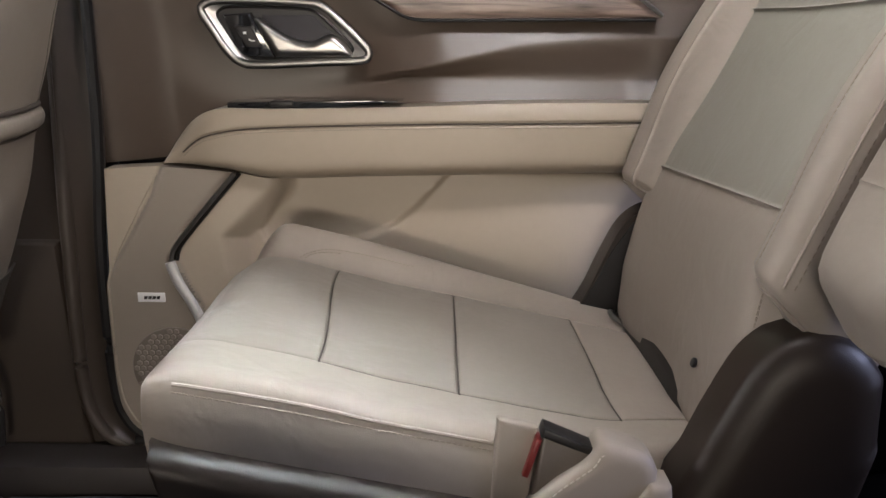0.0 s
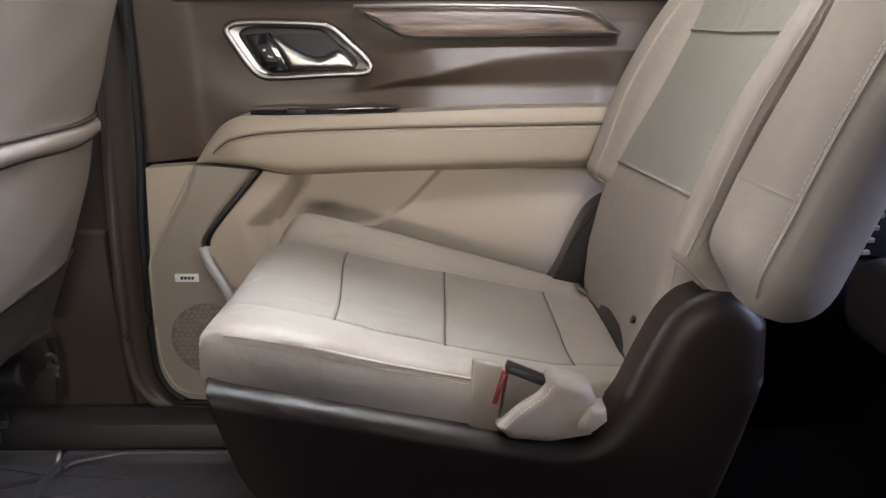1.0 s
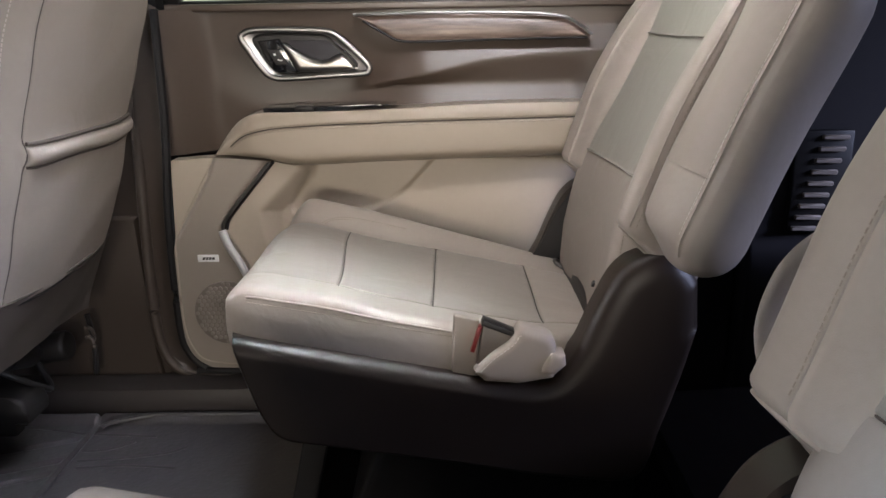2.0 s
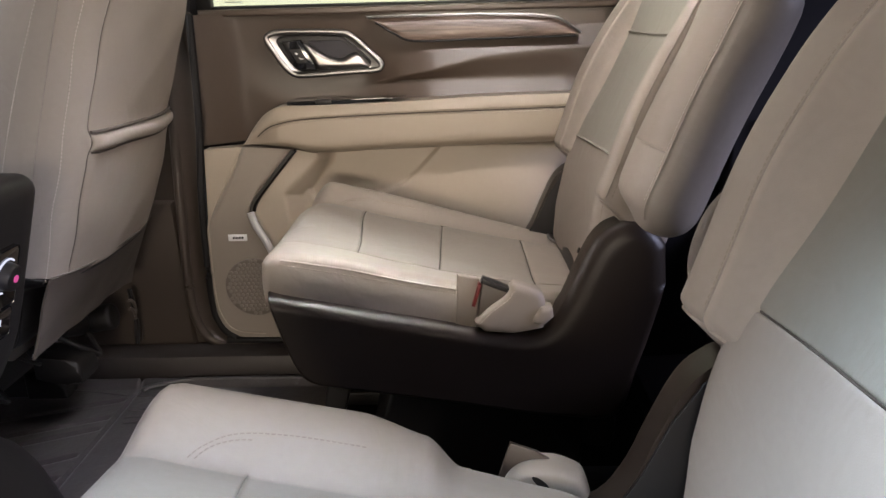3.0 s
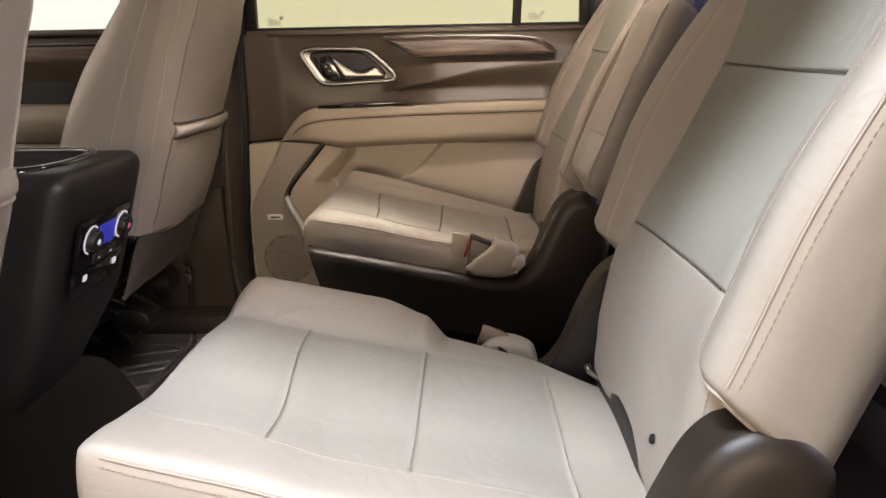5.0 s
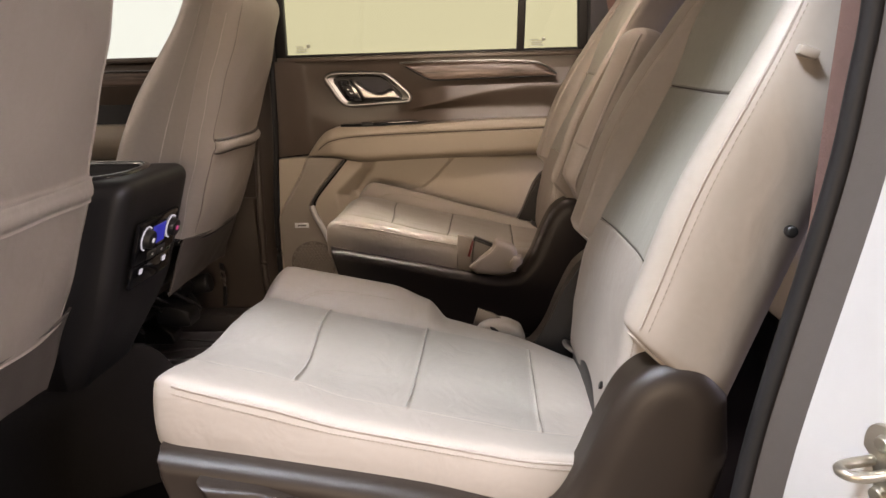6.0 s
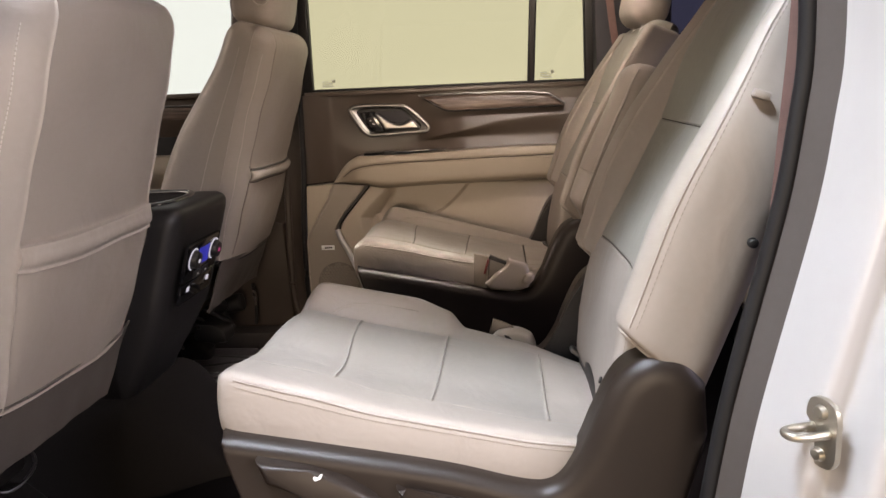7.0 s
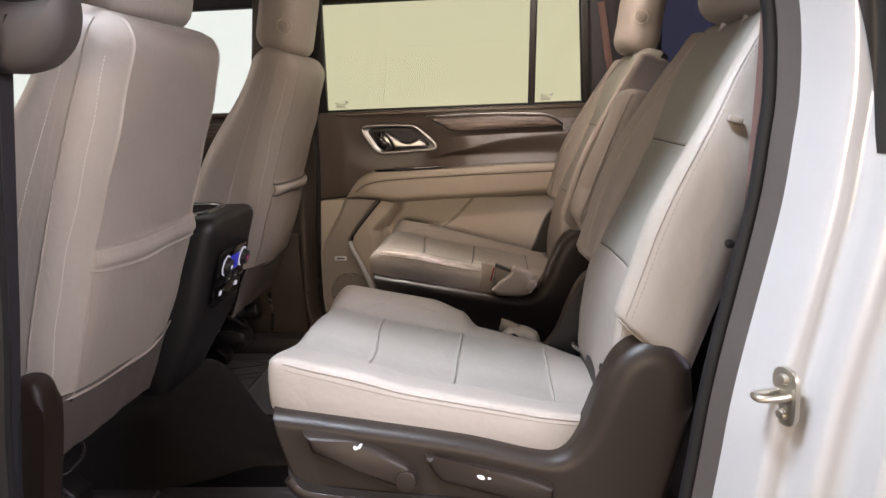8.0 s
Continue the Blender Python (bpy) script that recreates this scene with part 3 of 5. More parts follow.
    # backrest: a middle of three panels between two deep bolsters
    def bend_core(v):
        n, y, s = v.T
        dish = -0.010 * (1 - (y / 0.2) ** 2) + 0.006 * np.sin(np.clip((s - 0.205) / 0.21, 0, 1) * math.pi) * (n > -0.03)
        belly = 0.022 * np.exp(-(((s - 0.17) / 0.12) ** 2)) * (n > -0.04)
        roll = -0.5 * np.maximum(0, s - 0.52) ** 1.5 - 0.18 * np.maximum(0, 0.06 - s)
        wide = 1 - 0.22 * smooth(s, 0.44, 0.64) + 0.06 * np.exp(-(((s - 0.10) / 0.12) ** 2))
        rumple = 0.0016 * np.sin(s * 21 + y * 13 + 0.4) * np.sin(y * 17 - s * 9)
        near = np.clip((0.20 - y * out) / 0.40, 0, 1) * np.exp(-(((s - 0.21) / 0.11) ** 2))
        return turned(on_back(n + (dish + belly + rumple + 0.014 * near) * (n > -0.05) + roll, y * wide, s + 0.024 * near))

    ns = lines(-0.090, 0.0, 0.03, 0.02)
    ysb = lines(-0.205, 0.205, 0.03, 0.012)
    ss = lines(-0.03, 0.654, 0.035, 0.012, (0.203, 0.422))
    front = lambda b: (b[:, 0] > -0.02) * 1.0
    v, f, c = pad(ns, ysb, ss, 0.035, bend_core, [(2, 0.203, 0.0034, 0.0013, front), (2, 0.422, 0.0034, 0.0013, front)])
    fr = c[:, 0] > -0.06
    split(v, f, c, [("lumbar_panel", fr & (c[:, 2] < 0.203)), ("backrest_panel", fr & (c[:, 2] < 0.422)), ("shoulder_panel", fr), ("back_cover", np.ones(len(f), bool))],
          [LEATHER, PERFBACK, PERFBACK, SHELL], seat, flip=flip)

    for s in (0.203, 0.422):
        row = np.linspace(-0.172, 0.172, 60)
        bar("seam", skin(np.stack([np.zeros(60), row, np.full(60, s)], 1), ns, ysb, ss, 0.035, bend_core) - BACK_OUT * 0.0021, 0.0011, SEAMGAP, seat, seg=6)

    def bend_bolster(sgn):
        def go(v):
            n, y, s = v.T
            t = np.clip((s - 0.165) / 0.45, 0, 1)
            inner = smooth(y, 0.275, 0.15)
            front_n = -0.012 + (n + 0.012) * (1 - 0.55 * smooth(t, 0.25, 1.0)) - 0.012 * smooth(t, 0.55, 1.0) * (n > -0.02)
            nn = np.where(n > -0.012, front_n - 0.030 * inner * (n > 0), n)
            hem = 0.40 * (0.05 - n) * (1 - smooth(t, 0.0, 0.6))
            yy = (y * (1 - 0.06 * (1 - t)) ) * (1 - 0.26 * smooth(s, 0.40, 0.66)) - 0.010 * smooth(-n, 0.0, 0.10)
            wob = 0.0016 * np.sin(s * 22 + n * 15)
            nn2 = nn - 0.5 * np.maximum(0, s - 0.52) ** 1.5
            return turned(on_back(nn2 + wob * (n > 0), sgn * (yy + wob * 0.6), s - hem))
        return go

    for sgn in (1, -1):
        inner_side = sgn < 0
        nb = lines(-0.092, 0.050, 0.034, 0.016)
        yb = lines(0.158, (0.272 if out > 0 else 0.290) if inner_side else 0.282, 0.034, 0.014, (0.222,))
        sb = lines(0.165, 0.632, 0.012, 0.014)
        edge_y = yb[-1]
        fr = lambda b: (b[:, 0] > 0.049) * 1.0
        rad_b = (0.034, 0.030, 0.012)
        go = bend_bolster(sgn)
        v, f, c = pad(nb, yb, sb, rad_b, go, [(1, 0.222, 0.0022, 0.0018, fr)])
        fm = c[:, 0] > 0.0495
        split(v, f, c, [("backrest_bolster", fm & (c[:, 1] < 0.222)), ("bolster_facing", fm), ("bolster_side", np.ones(len(f), bool))], [LEATHER, LEATHER, LEATHER], seat, flip=(flip != (sgn < 0)))
        sl = np.linspace(0.180, 0.59, 80)
        on_b = lambda pts: skin(pts, nb, yb, sb, rad_b, go)
        seam = on_b(np.stack([np.full(80, 0.034), np.full(80, edge_y), sl], 1))
        bar("piping", seam, 0.0016, LEATHER, seat, seg=6)
        stitches("stitching", on_b(np.stack([np.full(80, 0.024), np.full(80, edge_y), sl], 1)), SEAM, seat, pitch=0.0072, size=0.0006)
        stitches("stitching", on_b(np.stack([np.full(80, 0.050), np.full(80, 0.228), sl], 1)), SEAM, seat, pitch=0.006, size=0.0006)
        hem = on_b(np.array([(a, b, 0.165) for a, b in ((0.0, 0.158), (0.03, 0.160), (0.050, 0.172), (0.050, 0.20), (0.050, 0.24), (0.050, edge_y - 0.012), (0.036, edge_y), (0.0, edge_y), (-0.05, edge_y), (-0.085, edge_y))]))
        bar("hem_piping", curve_through(hem, 4), 0.0026, LEATHER, seat, seg=6)

    if out > 0:
        # folded-up armrest on the aisle side
        na, ya, sa = lines(-0.078, 0.034, 0.05, 0.014, (0.012,)), lines(-0.380, -0.256, 0.05, 0.012), lines(0.162, 0.530, 0.05, 0.014, (0.270,))

        def bend_arm(v):
            n, y, s = v.T
            t = (s - 0.162) / 0.368
            nn = n - 0.012 * smooth(t, 0.1, 0.9) - 0.020 * smooth(0.10 - t, 0, 0.10) * smooth(n, -0.02, 0.034)
            return turned(on_back(nn + 0.0015 * np.sin(s * 25 + y * 20), y + 0.010 * smooth(n, -0.02, 0.03), s - 0.10 * (0.03 - n) * (1 - smooth(t, 0, 0.4))))

        rad_a = (0.050, 0.052, 0.052)
        v, f, c = pad(na, ya, sa, rad_a, bend_arm, [(2, 0.270, 0.0010, 0.0014, lambda b: (b[:, 0] > 0.012) * 1.0), (0, 0.012, 0.0022, 0.0018, lambda b: (b[:, 1] < -0.379) * 1.0)])
        fr = (c[:, 0] > 0.012)
        split(v, f, c, [("armrest", ~fr), ("armrest_facing", fr & (c[:, 2] > 0.27)), ("armrest_facing", fr)], [LEATHER, VINYL, LEATHER], seat, flip=flip)
        row = np.linspace(0.195, 0.50, 70)
        stitches("stitching", skin(np.stack([np.full(70, 0.018), np.full(70, -0.380), row], 1), na, ya, sa, rad_a, bend_arm), THREAD, seat, pitch=0.006, size=0.0006)
    # pull strap on the inner bolster, plastic buttons, belt loop
    if out < 0:
        strap = curve_through([on_back(0.012, -0.272, 0.292), on_back(0.020, -0.292, 0.276), on_back(0.026, -0.303, 0.245), on_back(0.024, -0.300, 0.205), on_back(0.014, -0.284, 0.178), on_back(0.004, -0.262, 0.170)], 8)
        v, f = tube(turned(strap), 0.012, seg=10, flat=0.22, up=(0, 1, 0.01))
        put_mesh("pull_strap", v, f, LEATHER, seat)
    lay("trim_button", cylinder_bm(0.0050, 0.004, Matrix.Translation(on_back(0.003, -0.120 * out, 0.052)) @ Matrix.Rotation(radians(-70), 4, "Y"), 20, bevel=0.001), BLACK)
    m = Matrix.Translation(on_back(-0.004, 0.266, 0.470)) @ Matrix.Rotation(radians(20), 4, "Y")
    lay("belt_guide", rounded_box((-0.005, -0.004, -0.005), (0.014, 0.010, 0.005), 0.003, 2, m), LEATHER, seat, "small taupe seat belt guide tab")
    lay("fold_knob", cylinder_bm(0.0060, 0.010, Matrix.Translation(on_back(-0.060, 0.277, 0.315)) @ Matrix.Rotation(radians(90), 4, "X"), 20, bevel=0.003), BLACK)

    # headrest on two posts
    def bend_rest(v):
        n, y, s = v.T
        return turned(on_back(n + 0.022 + 0.02 * smooth(s, 0.66, 0.80) - 0.02 * (y / 0.13) ** 2, y * (1 - 0.10 * smooth(s, 0.78, 0.9)), s))
    v, f, c = pad(lines(-0.085, 0.010, 0.035, 0.02), lines(-0.128, 0.128, 0.04, 0.02), lines(0.635, 0.845, 0.045, 0.02), 0.042, bend_rest)
    rest = put_mesh("headrest", v, f[:, ::-1] if flip else f, LEATHER, seat)
    for y in (-0.06, 0.06):
        lay("headrest_post", cylinder_bm(0.006, 0.12, Matrix.Translation(on_back(-0.030, y, 0.62)) @ Matrix.Rotation(radians(20), 4, "Y"), 14), DARKCHROME)
    centre = on_back(0.0, -0.1290, 0.720)
    circle = turned([centre + 0.017 * np.array((math.cos(a), 0, math.sin(a))) for a in np.linspace(0, 2 * math.pi, 33)[:-1]])
    bar("button_ring", circle, 0.0024, THREAD, rest, closed=True, up=(0, 1, 0))
    for rad, mat, name, off in ((0.0095, LEATHER, "release_button", 0.002),):
        m = Matrix.Translation(on_back(0.0, -0.1285 - off, 0.720)) @ Matrix.Rotation(radians(90), 4, "X")
        b = cylinder_bm(rad, 0.006, m, 26, bevel=0.002)
        if flip:
            bmesh.ops.scale(b, vec=(1, -1, 1), verts=b.verts)
        part(name, b, mat, rest)

    # plastic shell round the base
    up_by = 0 if out > 0 else 1
    line = curve_through([(-0.258, 0.411 + 0.008 * up_by), (-0.12, 0.384 + 0.014 * up_by), (0.03, 0.355 + 0.018 * up_by), (0.12, 0.338 + 0.013 * up_by), (0.165, 0.345 + 0.004 * up_by), (0.195, 0.385), (0.218, 0.440), (0.245, 0.492), (0.283, 0.516), (0.322, 0.508), (0.348, 0.478)], 6)
    low = curve_through([(0.352, 0.42), (0.338, 0.36), (0.315, 0.28), (0.282, 0.195), (0.18, 0.198), (0.04, 0.222), (-0.14, 0.250), (-0.200, 0.262), (-0.224, 0.292), (-0.242, 0.342), (-0.256, 0.392)], 5)
    for sgn, width in ((1, 0.274), (-1, 0.270)):
        lay("shell_side", rolled(line, low[::-1], sgn * (width - 0.022), sgn * width, sgn * 0.212, lambda x: 0.020 + 0.014 * smooth(x, 0.12, 0.24), crisp=2.5), SHELL)
    for sgn in (1, -1):
        lay("shell_liner", prism([(0.18, 0.36), (0.205, 0.40), (0.228, 0.452), (0.255, 0.492), (0.285, 0.505), (0.318, 0.497), (0.336, 0.468), (0.330, 0.38), (0.30, 0.28)], sgn * 0.2085, sgn * 0.2115, 0.0005, 1), BLACK)
    lay("seat_pan", rounded_box((-0.22, -0.21, 0.25), (0.30, 0.21, 0.325), 0.02, 3), BLACK)
    lay("shell_rear", rounded_box((0.24, -0.205, 0.10), (0.30, 0.205, 0.40), 0.02, 3), BLACK)
    lay("pedestal", prism([(-0.14, 0.03), (0.24, 0.03), (0.27, 0.25), (-0.06, 0.26)], -0.19, 0.19, 0.015), BLACK)
    for y in (-0.17, 0.17):
        lay("floor_rail", rounded_box((-0.26, y - 0.025, 0.0), (0.36, y + 0.025, 0.032), 0.006), BLACK)
        lay("front_leg", prism([(-0.235, 0.015), (-0.20, 0.015), (-0.14, 0.255), (-0.18, 0.255)], y - 0.012, y + 0.012, 0.004), BLACK)

    # levers on the door side
    lever = [(-0.207, 0.396), (-0.14, 0.384), (-0.094, 0.368), (-0.060, 0.346), (-0.041, 0.322), (-0.055, 0.304), (-0.085, 0.314), (-0.13, 0.340), (-0.195, 0.364)]
    a = lay("recline_lever", prism(lever, 0.262, 0.293, 0.009), SHELL, seat, "dark brown plastic lever with a small white seat mark")
    lay("lever_cap", cylinder_bm(0.0155, 0.010, Matrix.Translation((-0.060, 0.291, 0.323)) @ Matrix.Rotation(radians(90), 4, "X"), 28, bevel=0.002), SHELL, a)
    lay("printed_mark", prism([(-0.131, 0.3715), (-0.123, 0.3745), (-0.120, 0.3805), (-0.1225, 0.381), (-0.127, 0.3762), (-0.1310, 0.3782), (-0.133, 0.3760)], 0.292, 0.2938, 0), WHITEPRINT, a)
    lever2 = [(-0.032, 0.357), (-0.02, 0.352), (0.06, 0.337), (0.13, 0.320), (0.152, 0.306), (0.150, 0.284), (0.10, 0.286), (-0.01, 0.318), (-0.022, 0.334)]
    b = lay("slide_lever", prism(lever2, 0.262, 0.290, 0.009), SHELL, seat, "dark brown plastic lever with a small white mark")
    lay("printed_mark", prism([(0.044, 0.3265), (0.049, 0.3235), (0.054, 0.3245), (0.052, 0.3290), (0.047, 0.3310), (0.0425, 0.3300)], 0.289, 0.2908, 0), WHITEPRINT, b)
    lay("printed_mark", prism([(0.058, 0.3245), (0.0625, 0.3238), (0.0625, 0.3265), (0.058, 0.3272)], 0.289, 0.2908, 0), WHITEPRINT, b)

    # black strip standing for the shaded gap above the shell's rolled lower rim
    foot = curve_through([(-0.236, 0.338), (-0.222, 0.318), (-0.190, 0.308), (-0.10, 0.298), (0.02, 0.287), (0.16, 0.272), (0.30, 0.262)], 6)
    lay("shell_gap_shade", prism([tuple(p) for p in foot] + [(x, z - 0.016) for x, z in foot[::-1]], 0.255, 0.2765, 0.001, 1), BLACK)
    v, f = tube(turned(np.stack([foot[:, 0], np.full(len(foot), 0.270), foot[:, 1] - 0.020], 1)), 0.010, seg=12)
    put_mesh("shell_rim", v, f, SHELL, seat)
    # stitched edge of the lumbar panel above the shell
    for sgn in (1, -1):
        sl = np.linspace(0.035, 0.185, 40)
        stitches("stitching", skin(np.stack([np.full(40, -0.006), np.full(40, sgn * 0.2035), sl], 1), ns, ysb, ss, 0.035, bend_core), SEAM, seat, pitch=0.0055, length=0.0034, size=0.0008)

    # belt buckle in its leather boot on the inner side
    yb = -0.245
    if out > 0:
        boot_ob = lay("buckle_boot", rolled(curve_through([(0.060, 0.362), (0.082, 0.384), (0.108, 0.404), (0.118, 0.421), (0.132, 0.420), (0.155, 0.412), (0.164, 0.404)], 6), [(0.062, 0.358), (0.075, 0.346), (0.12, 0.342), (0.166, 0.350), (0.168, 0.395)], yb - 0.014, yb - 0.024, yb + 0.006, 0.012, 60, 24), VINYL, seat, "stitched beige leather buckle boot")
        lay("boot_flap", prism([(0.030, 0.340), (0.062, 0.334), (0.068, 0.428), (0.034, 0.436)], yb - 0.006, yb + 0.006, 0.004, 3), VINYL)
        lay("boot_flap", rolled([(0.150, 0.372), (0.160, 0.388), (0.178, 0.386)], [(0.148, 0.362), (0.165, 0.358), (0.180, 0.372)], yb - 0.024, yb - 0.030, yb, 0.008, 24, 14), VINYL)
        buckle = lay("belt_buckle", prism([(0.062, 0.350), (0.118, 0.352), (0.120, 0.408), (0.072, 0.428)], yb - 0.012, yb + 0.006, 0.004, 3), BUCKLE, seat, "brown-black belt buckle with a red release")
        lay("buckle_cap", prism([(0.070, 0.423), (0.119, 0.403), (0.121, 0.410), (0.073, 0.431)], yb - 0.0130, yb + 0.007, 0.002), BLACK, buckle)
        lay("release", prism([(0.056, 0.386), (0.061, 0.384), (0.0715, 0.420), (0.0665, 0.422)], yb - 0.0130, yb + 0.002, 0.002), RED, buckle, "red plastic release button")
        bl = curve_through([(0.066, 0.358), (0.086, 0.379), (0.112, 0.400), (0.123, 0.413), (0.152, 0.404)], 8)
        stitches("stitching", turned(np.stack([bl[:, 0], np.full(len(bl), yb - 0.0225), bl[:, 1]], 1)), THREAD, boot_ob, pitch=0.006, length=0.004)
    else:
        # beside the open doorway the boot has slumped round its buckle
        boot_ob = lay("buckle_boot", rolled(curve_through([(0.076, 0.356), (0.083, 0.370), (0.094, 0.380), (0.110, 0.384), (0.130, 0.383), (0.146, 0.377), (0.158, 0.369), (0.165, 0.352)], 6), [(0.078, 0.350), (0.10, 0.335), (0.14, 0.325), (0.164, 0.332), (0.166, 0.348)], yb - 0.016, yb, yb - 0.028, 0.009, 60, 24), LEATHER, seat, "stitched beige leather buckle boot")
        # thin black plate stands for the dark of the boot's opening
        lay("boot_hole_shade", prism([tuple(p) for p in curve_through([(0.105, 0.374), (0.112, 0.373), (0.120, 0.366), (0.124, 0.358), (0.117, 0.359), (0.110, 0.366)], 4, closed=True)], yb - 0.002, yb + 0.0008, 0.0005, 1), BLACK, boot_ob)
        lay("belt_buckle", prism([(0.066, 0.340), (0.085, 0.403), (0.111, 0.393), (0.142, 0.372), (0.140, 0.340)], -0.266, -0.261, 0.0015, 2), PILLAR, seat, "flat dark belt buckle standing out of its boot")
    # wire latch at the root of the backrest
    lw = curve_through([(0.252, 0.166, 0.352), (0.230, 0.168, 0.366), (0.226, 0.180, 0.369), (0.230, 0.194, 0.366), (0.252, 0.196, 0.352)], 6)
    bar("anchor_wire", turned(lw), 0.0038, CHROME, seat)
    bar("anchor_wire", turned(lw * (1, -1, 1)), 0.0038, CHROME, seat)
    return seat


second_row_seat(0.488, 1, "taupe leather second row captain's chair beside the closed door")
second_row_seat(-0.450, -1, "taupe leather second row captain's chair beside the open doorway")


# ---------------------------------------------------------------- front seats
def front_seat(yc, out, label, wide=1.0):
    seat = thing("front_seat", (0, yc, 0), label, "seat", "front seats")
    flip = out < 0
    at, up, rear = np.array((-0.637, 0.0, 0.30)), np.array((0.296, 0.0, 0.955)), np.array((0.955, 0.0, -0.296))

    def on(n, y, s):
        p = at + np.multiply.outer(s, up) + np.multiply.outer(n, rear) + np.multiply.outer(y, (0, 1.0, 0))
        p[..., 1] *= out * wide
        return p

    def bend(v):
        n, y, s = v.T
        a = np.abs(y)
        width = 1.0 - 0.05 * smooth(s, 0.50, 0.70) - 0.16 * smooth(0.11 - s, 0, 0.12) - 0.04 * smooth(0.25 - s, 0, 0.15) + 0.04 * np.exp(-(((s - 0.35) / 0.2) ** 2))
        dome = -0.022 * (a / 0.218) ** 3
        pocket = 0.008 * smooth(0.372 - s, 0, 0.012) * smooth(0.182 - a, 0, 0.03) * smooth(s, 0.10, 0.2)
        lip = 0.010 * np.exp(-(((s - 0.350) / 0.014) ** 2)) * smooth(0.182 - a, 0, 0.02)
        front_n = smooth(-n, 0.055, 0.175) * (-0.05 * smooth(0.62 - s, 0, 0.37) + 0.035 * smooth(s, 0.40, 0.70))
        tuck = -0.085 * smooth(0.111 - s, 0, 0.06)
        wob = 0.002 * np.sin(s * 19 + y * 23) + 0.0012 * np.sin(s * 47 - y * 31)
        return on(n + (dome + pocket + lip + wob) * (n > -0.06) + front_n + tuck * (n > -0.08), y * width, s)

    ns = lines(-0.175, 0.0, 0.04, 0.02, (-0.060,))
    ys = lines(-0.218, 0.218, 0.035, 0.014, (-0.170, 0.170))
    ss = lines(-0.085, 0.723, 0.03, 0.014, (0.112, 0.366, 0.334))
    rearm = lambda b: (b[:, 0] > -0.02) * 1.0
    sidem = lambda b: (np.abs(b[:, 1]) > 0.217) * 1.0
    inm = lambda b: rearm(b) * (np.abs(b[:, 1]) < 0.172)
    v, f, c = pad(ns, ys, ss, 0.05, bend, [(1, -0.170, 0.0026, 0.0013, rearm), (1, 0.170, 0.0026, 0.0013, rearm), (0, -0.060, 0.0030, 0.0014, sidem), (2, 0.112, 0.0034, 0.0014, rearm), (2, 0.366, 0.005, 0.0030, inm), (2, 0.334, 0.004, 0.0016, inm)])
    rf = c[:, 0] > -0.020
    md = rf & (np.abs(c[:, 1]) < 0.170)
    split(v, f, c, [("lower_back", (c[:, 0] > -0.06) & (c[:, 2] < 0.112)), ("map_pocket", md & (c[:, 2] < 0.334)), ("pocket_lip", md & (c[:, 2] < 0.366)), ("back_panel", md),
                    ("back_border", c[:, 0] > -0.060), ("side_bolster", np.ones(len(f), bool))], [BLACK, VINYL, LEATHER, VINYL, LEATHER, LEATHER], seat, flip=flip)
    seam_s = np.linspace(0.13, 0.68, 70)
    for y in (-0.170, 0.170):
        bar("seam", skin(np.stack([np.zeros(70), np.full(70, y), seam_s], 1), ns, ys, ss, 0.05, bend) - rear * 0.0013, 0.0010, SEAMGAP, seat, seg=6)
    row = np.linspace(-0.166, 0.166, 50)
    for s, r in ((0.334, 0.0024), (0.366, 0.0032)):
        bar("seam", skin(np.stack([np.zeros(50), row, np.full(50, s)], 1), ns, ys, ss, 0.05, bend) - rear * 0.0022, r, SEAMGAP, seat, seg=6)
    # loose cloth skirt below the lower seam
    cols, rows = 60, 24
    sheet = []
    for thick in (0.0, -0.004):
        for j in range(rows):
            k = j / (rows - 1)
            for i in range(cols):
                u = -1 + 2 * i / (cols - 1)
                sag = 0.0015 * math.sin(u * 6 + 1.3) * k + 0.0008 * math.sin(u * 15 + k * 5) * k + 0.0014 * math.sin(k * 9 + u * 4) * k
                sheet.append(on(np.array(0.003 - 0.037 * k ** 0.8 + sag + thick - 0.022 * abs(u) ** 3 * (1 - k)), np.array(u * (0.210 - 0.010 * k)), np.array(0.122 - 0.152 * k - 0.006 * u * u * k)))
    sf = [(j * cols + i, j * cols + i + 1, (j + 1) * cols + i + 1, (j + 1) * cols + i) for j in range(rows - 1) for i in range(cols - 1)]
    m = rows * cols
    sf += [tuple(m + q for q in f[::-1]) for f in sf]
    ring = [i for i in range(cols)] + [j * cols + cols - 1 for j in range(1, rows)] + [(rows - 1) * cols + i for i in range(cols - 2, -1, -1)] + [j * cols for j in range(rows - 2, 0, -1)]
    sf += [(ring[i], ring[i - 1], m + ring[i - 1], m + ring[i]) for i in range(len(ring))]
    put_mesh("skirt", sheet, [f[::-1] for f in sf] if flip else sf, BACKCLOTH, seat, "loose grey-brown cloth skirt")
    sl = np.linspace(0.10, 0.66, 80)
    for sgn in (1, -1):
        for n in (0.0, -0.095):
            stitches("stitching", skin(np.stack([np.full(80, n), np.full(80, sgn * 0.218), sl], 1), ns, ys, ss, 0.05, bend), THREAD, seat, size=0.0010)

    def bend_rest(v):
        n, y, s = v.T
        return on(n - 0.03 - 0.25 * np.maximum(0, s - 0.73) * 0.4 - 0.02 * (y / 0.13) ** 2, y * (1 - 0.10 * smooth(s, 0.84, 0.95)), s)
    v, f, c = pad(lines(-0.125, -0.005, 0.04, 0.02), lines(-0.132, 0.132, 0.04, 0.02), lines(0.712, 0.93, 0.045, 0.02), 0.045, bend_rest)
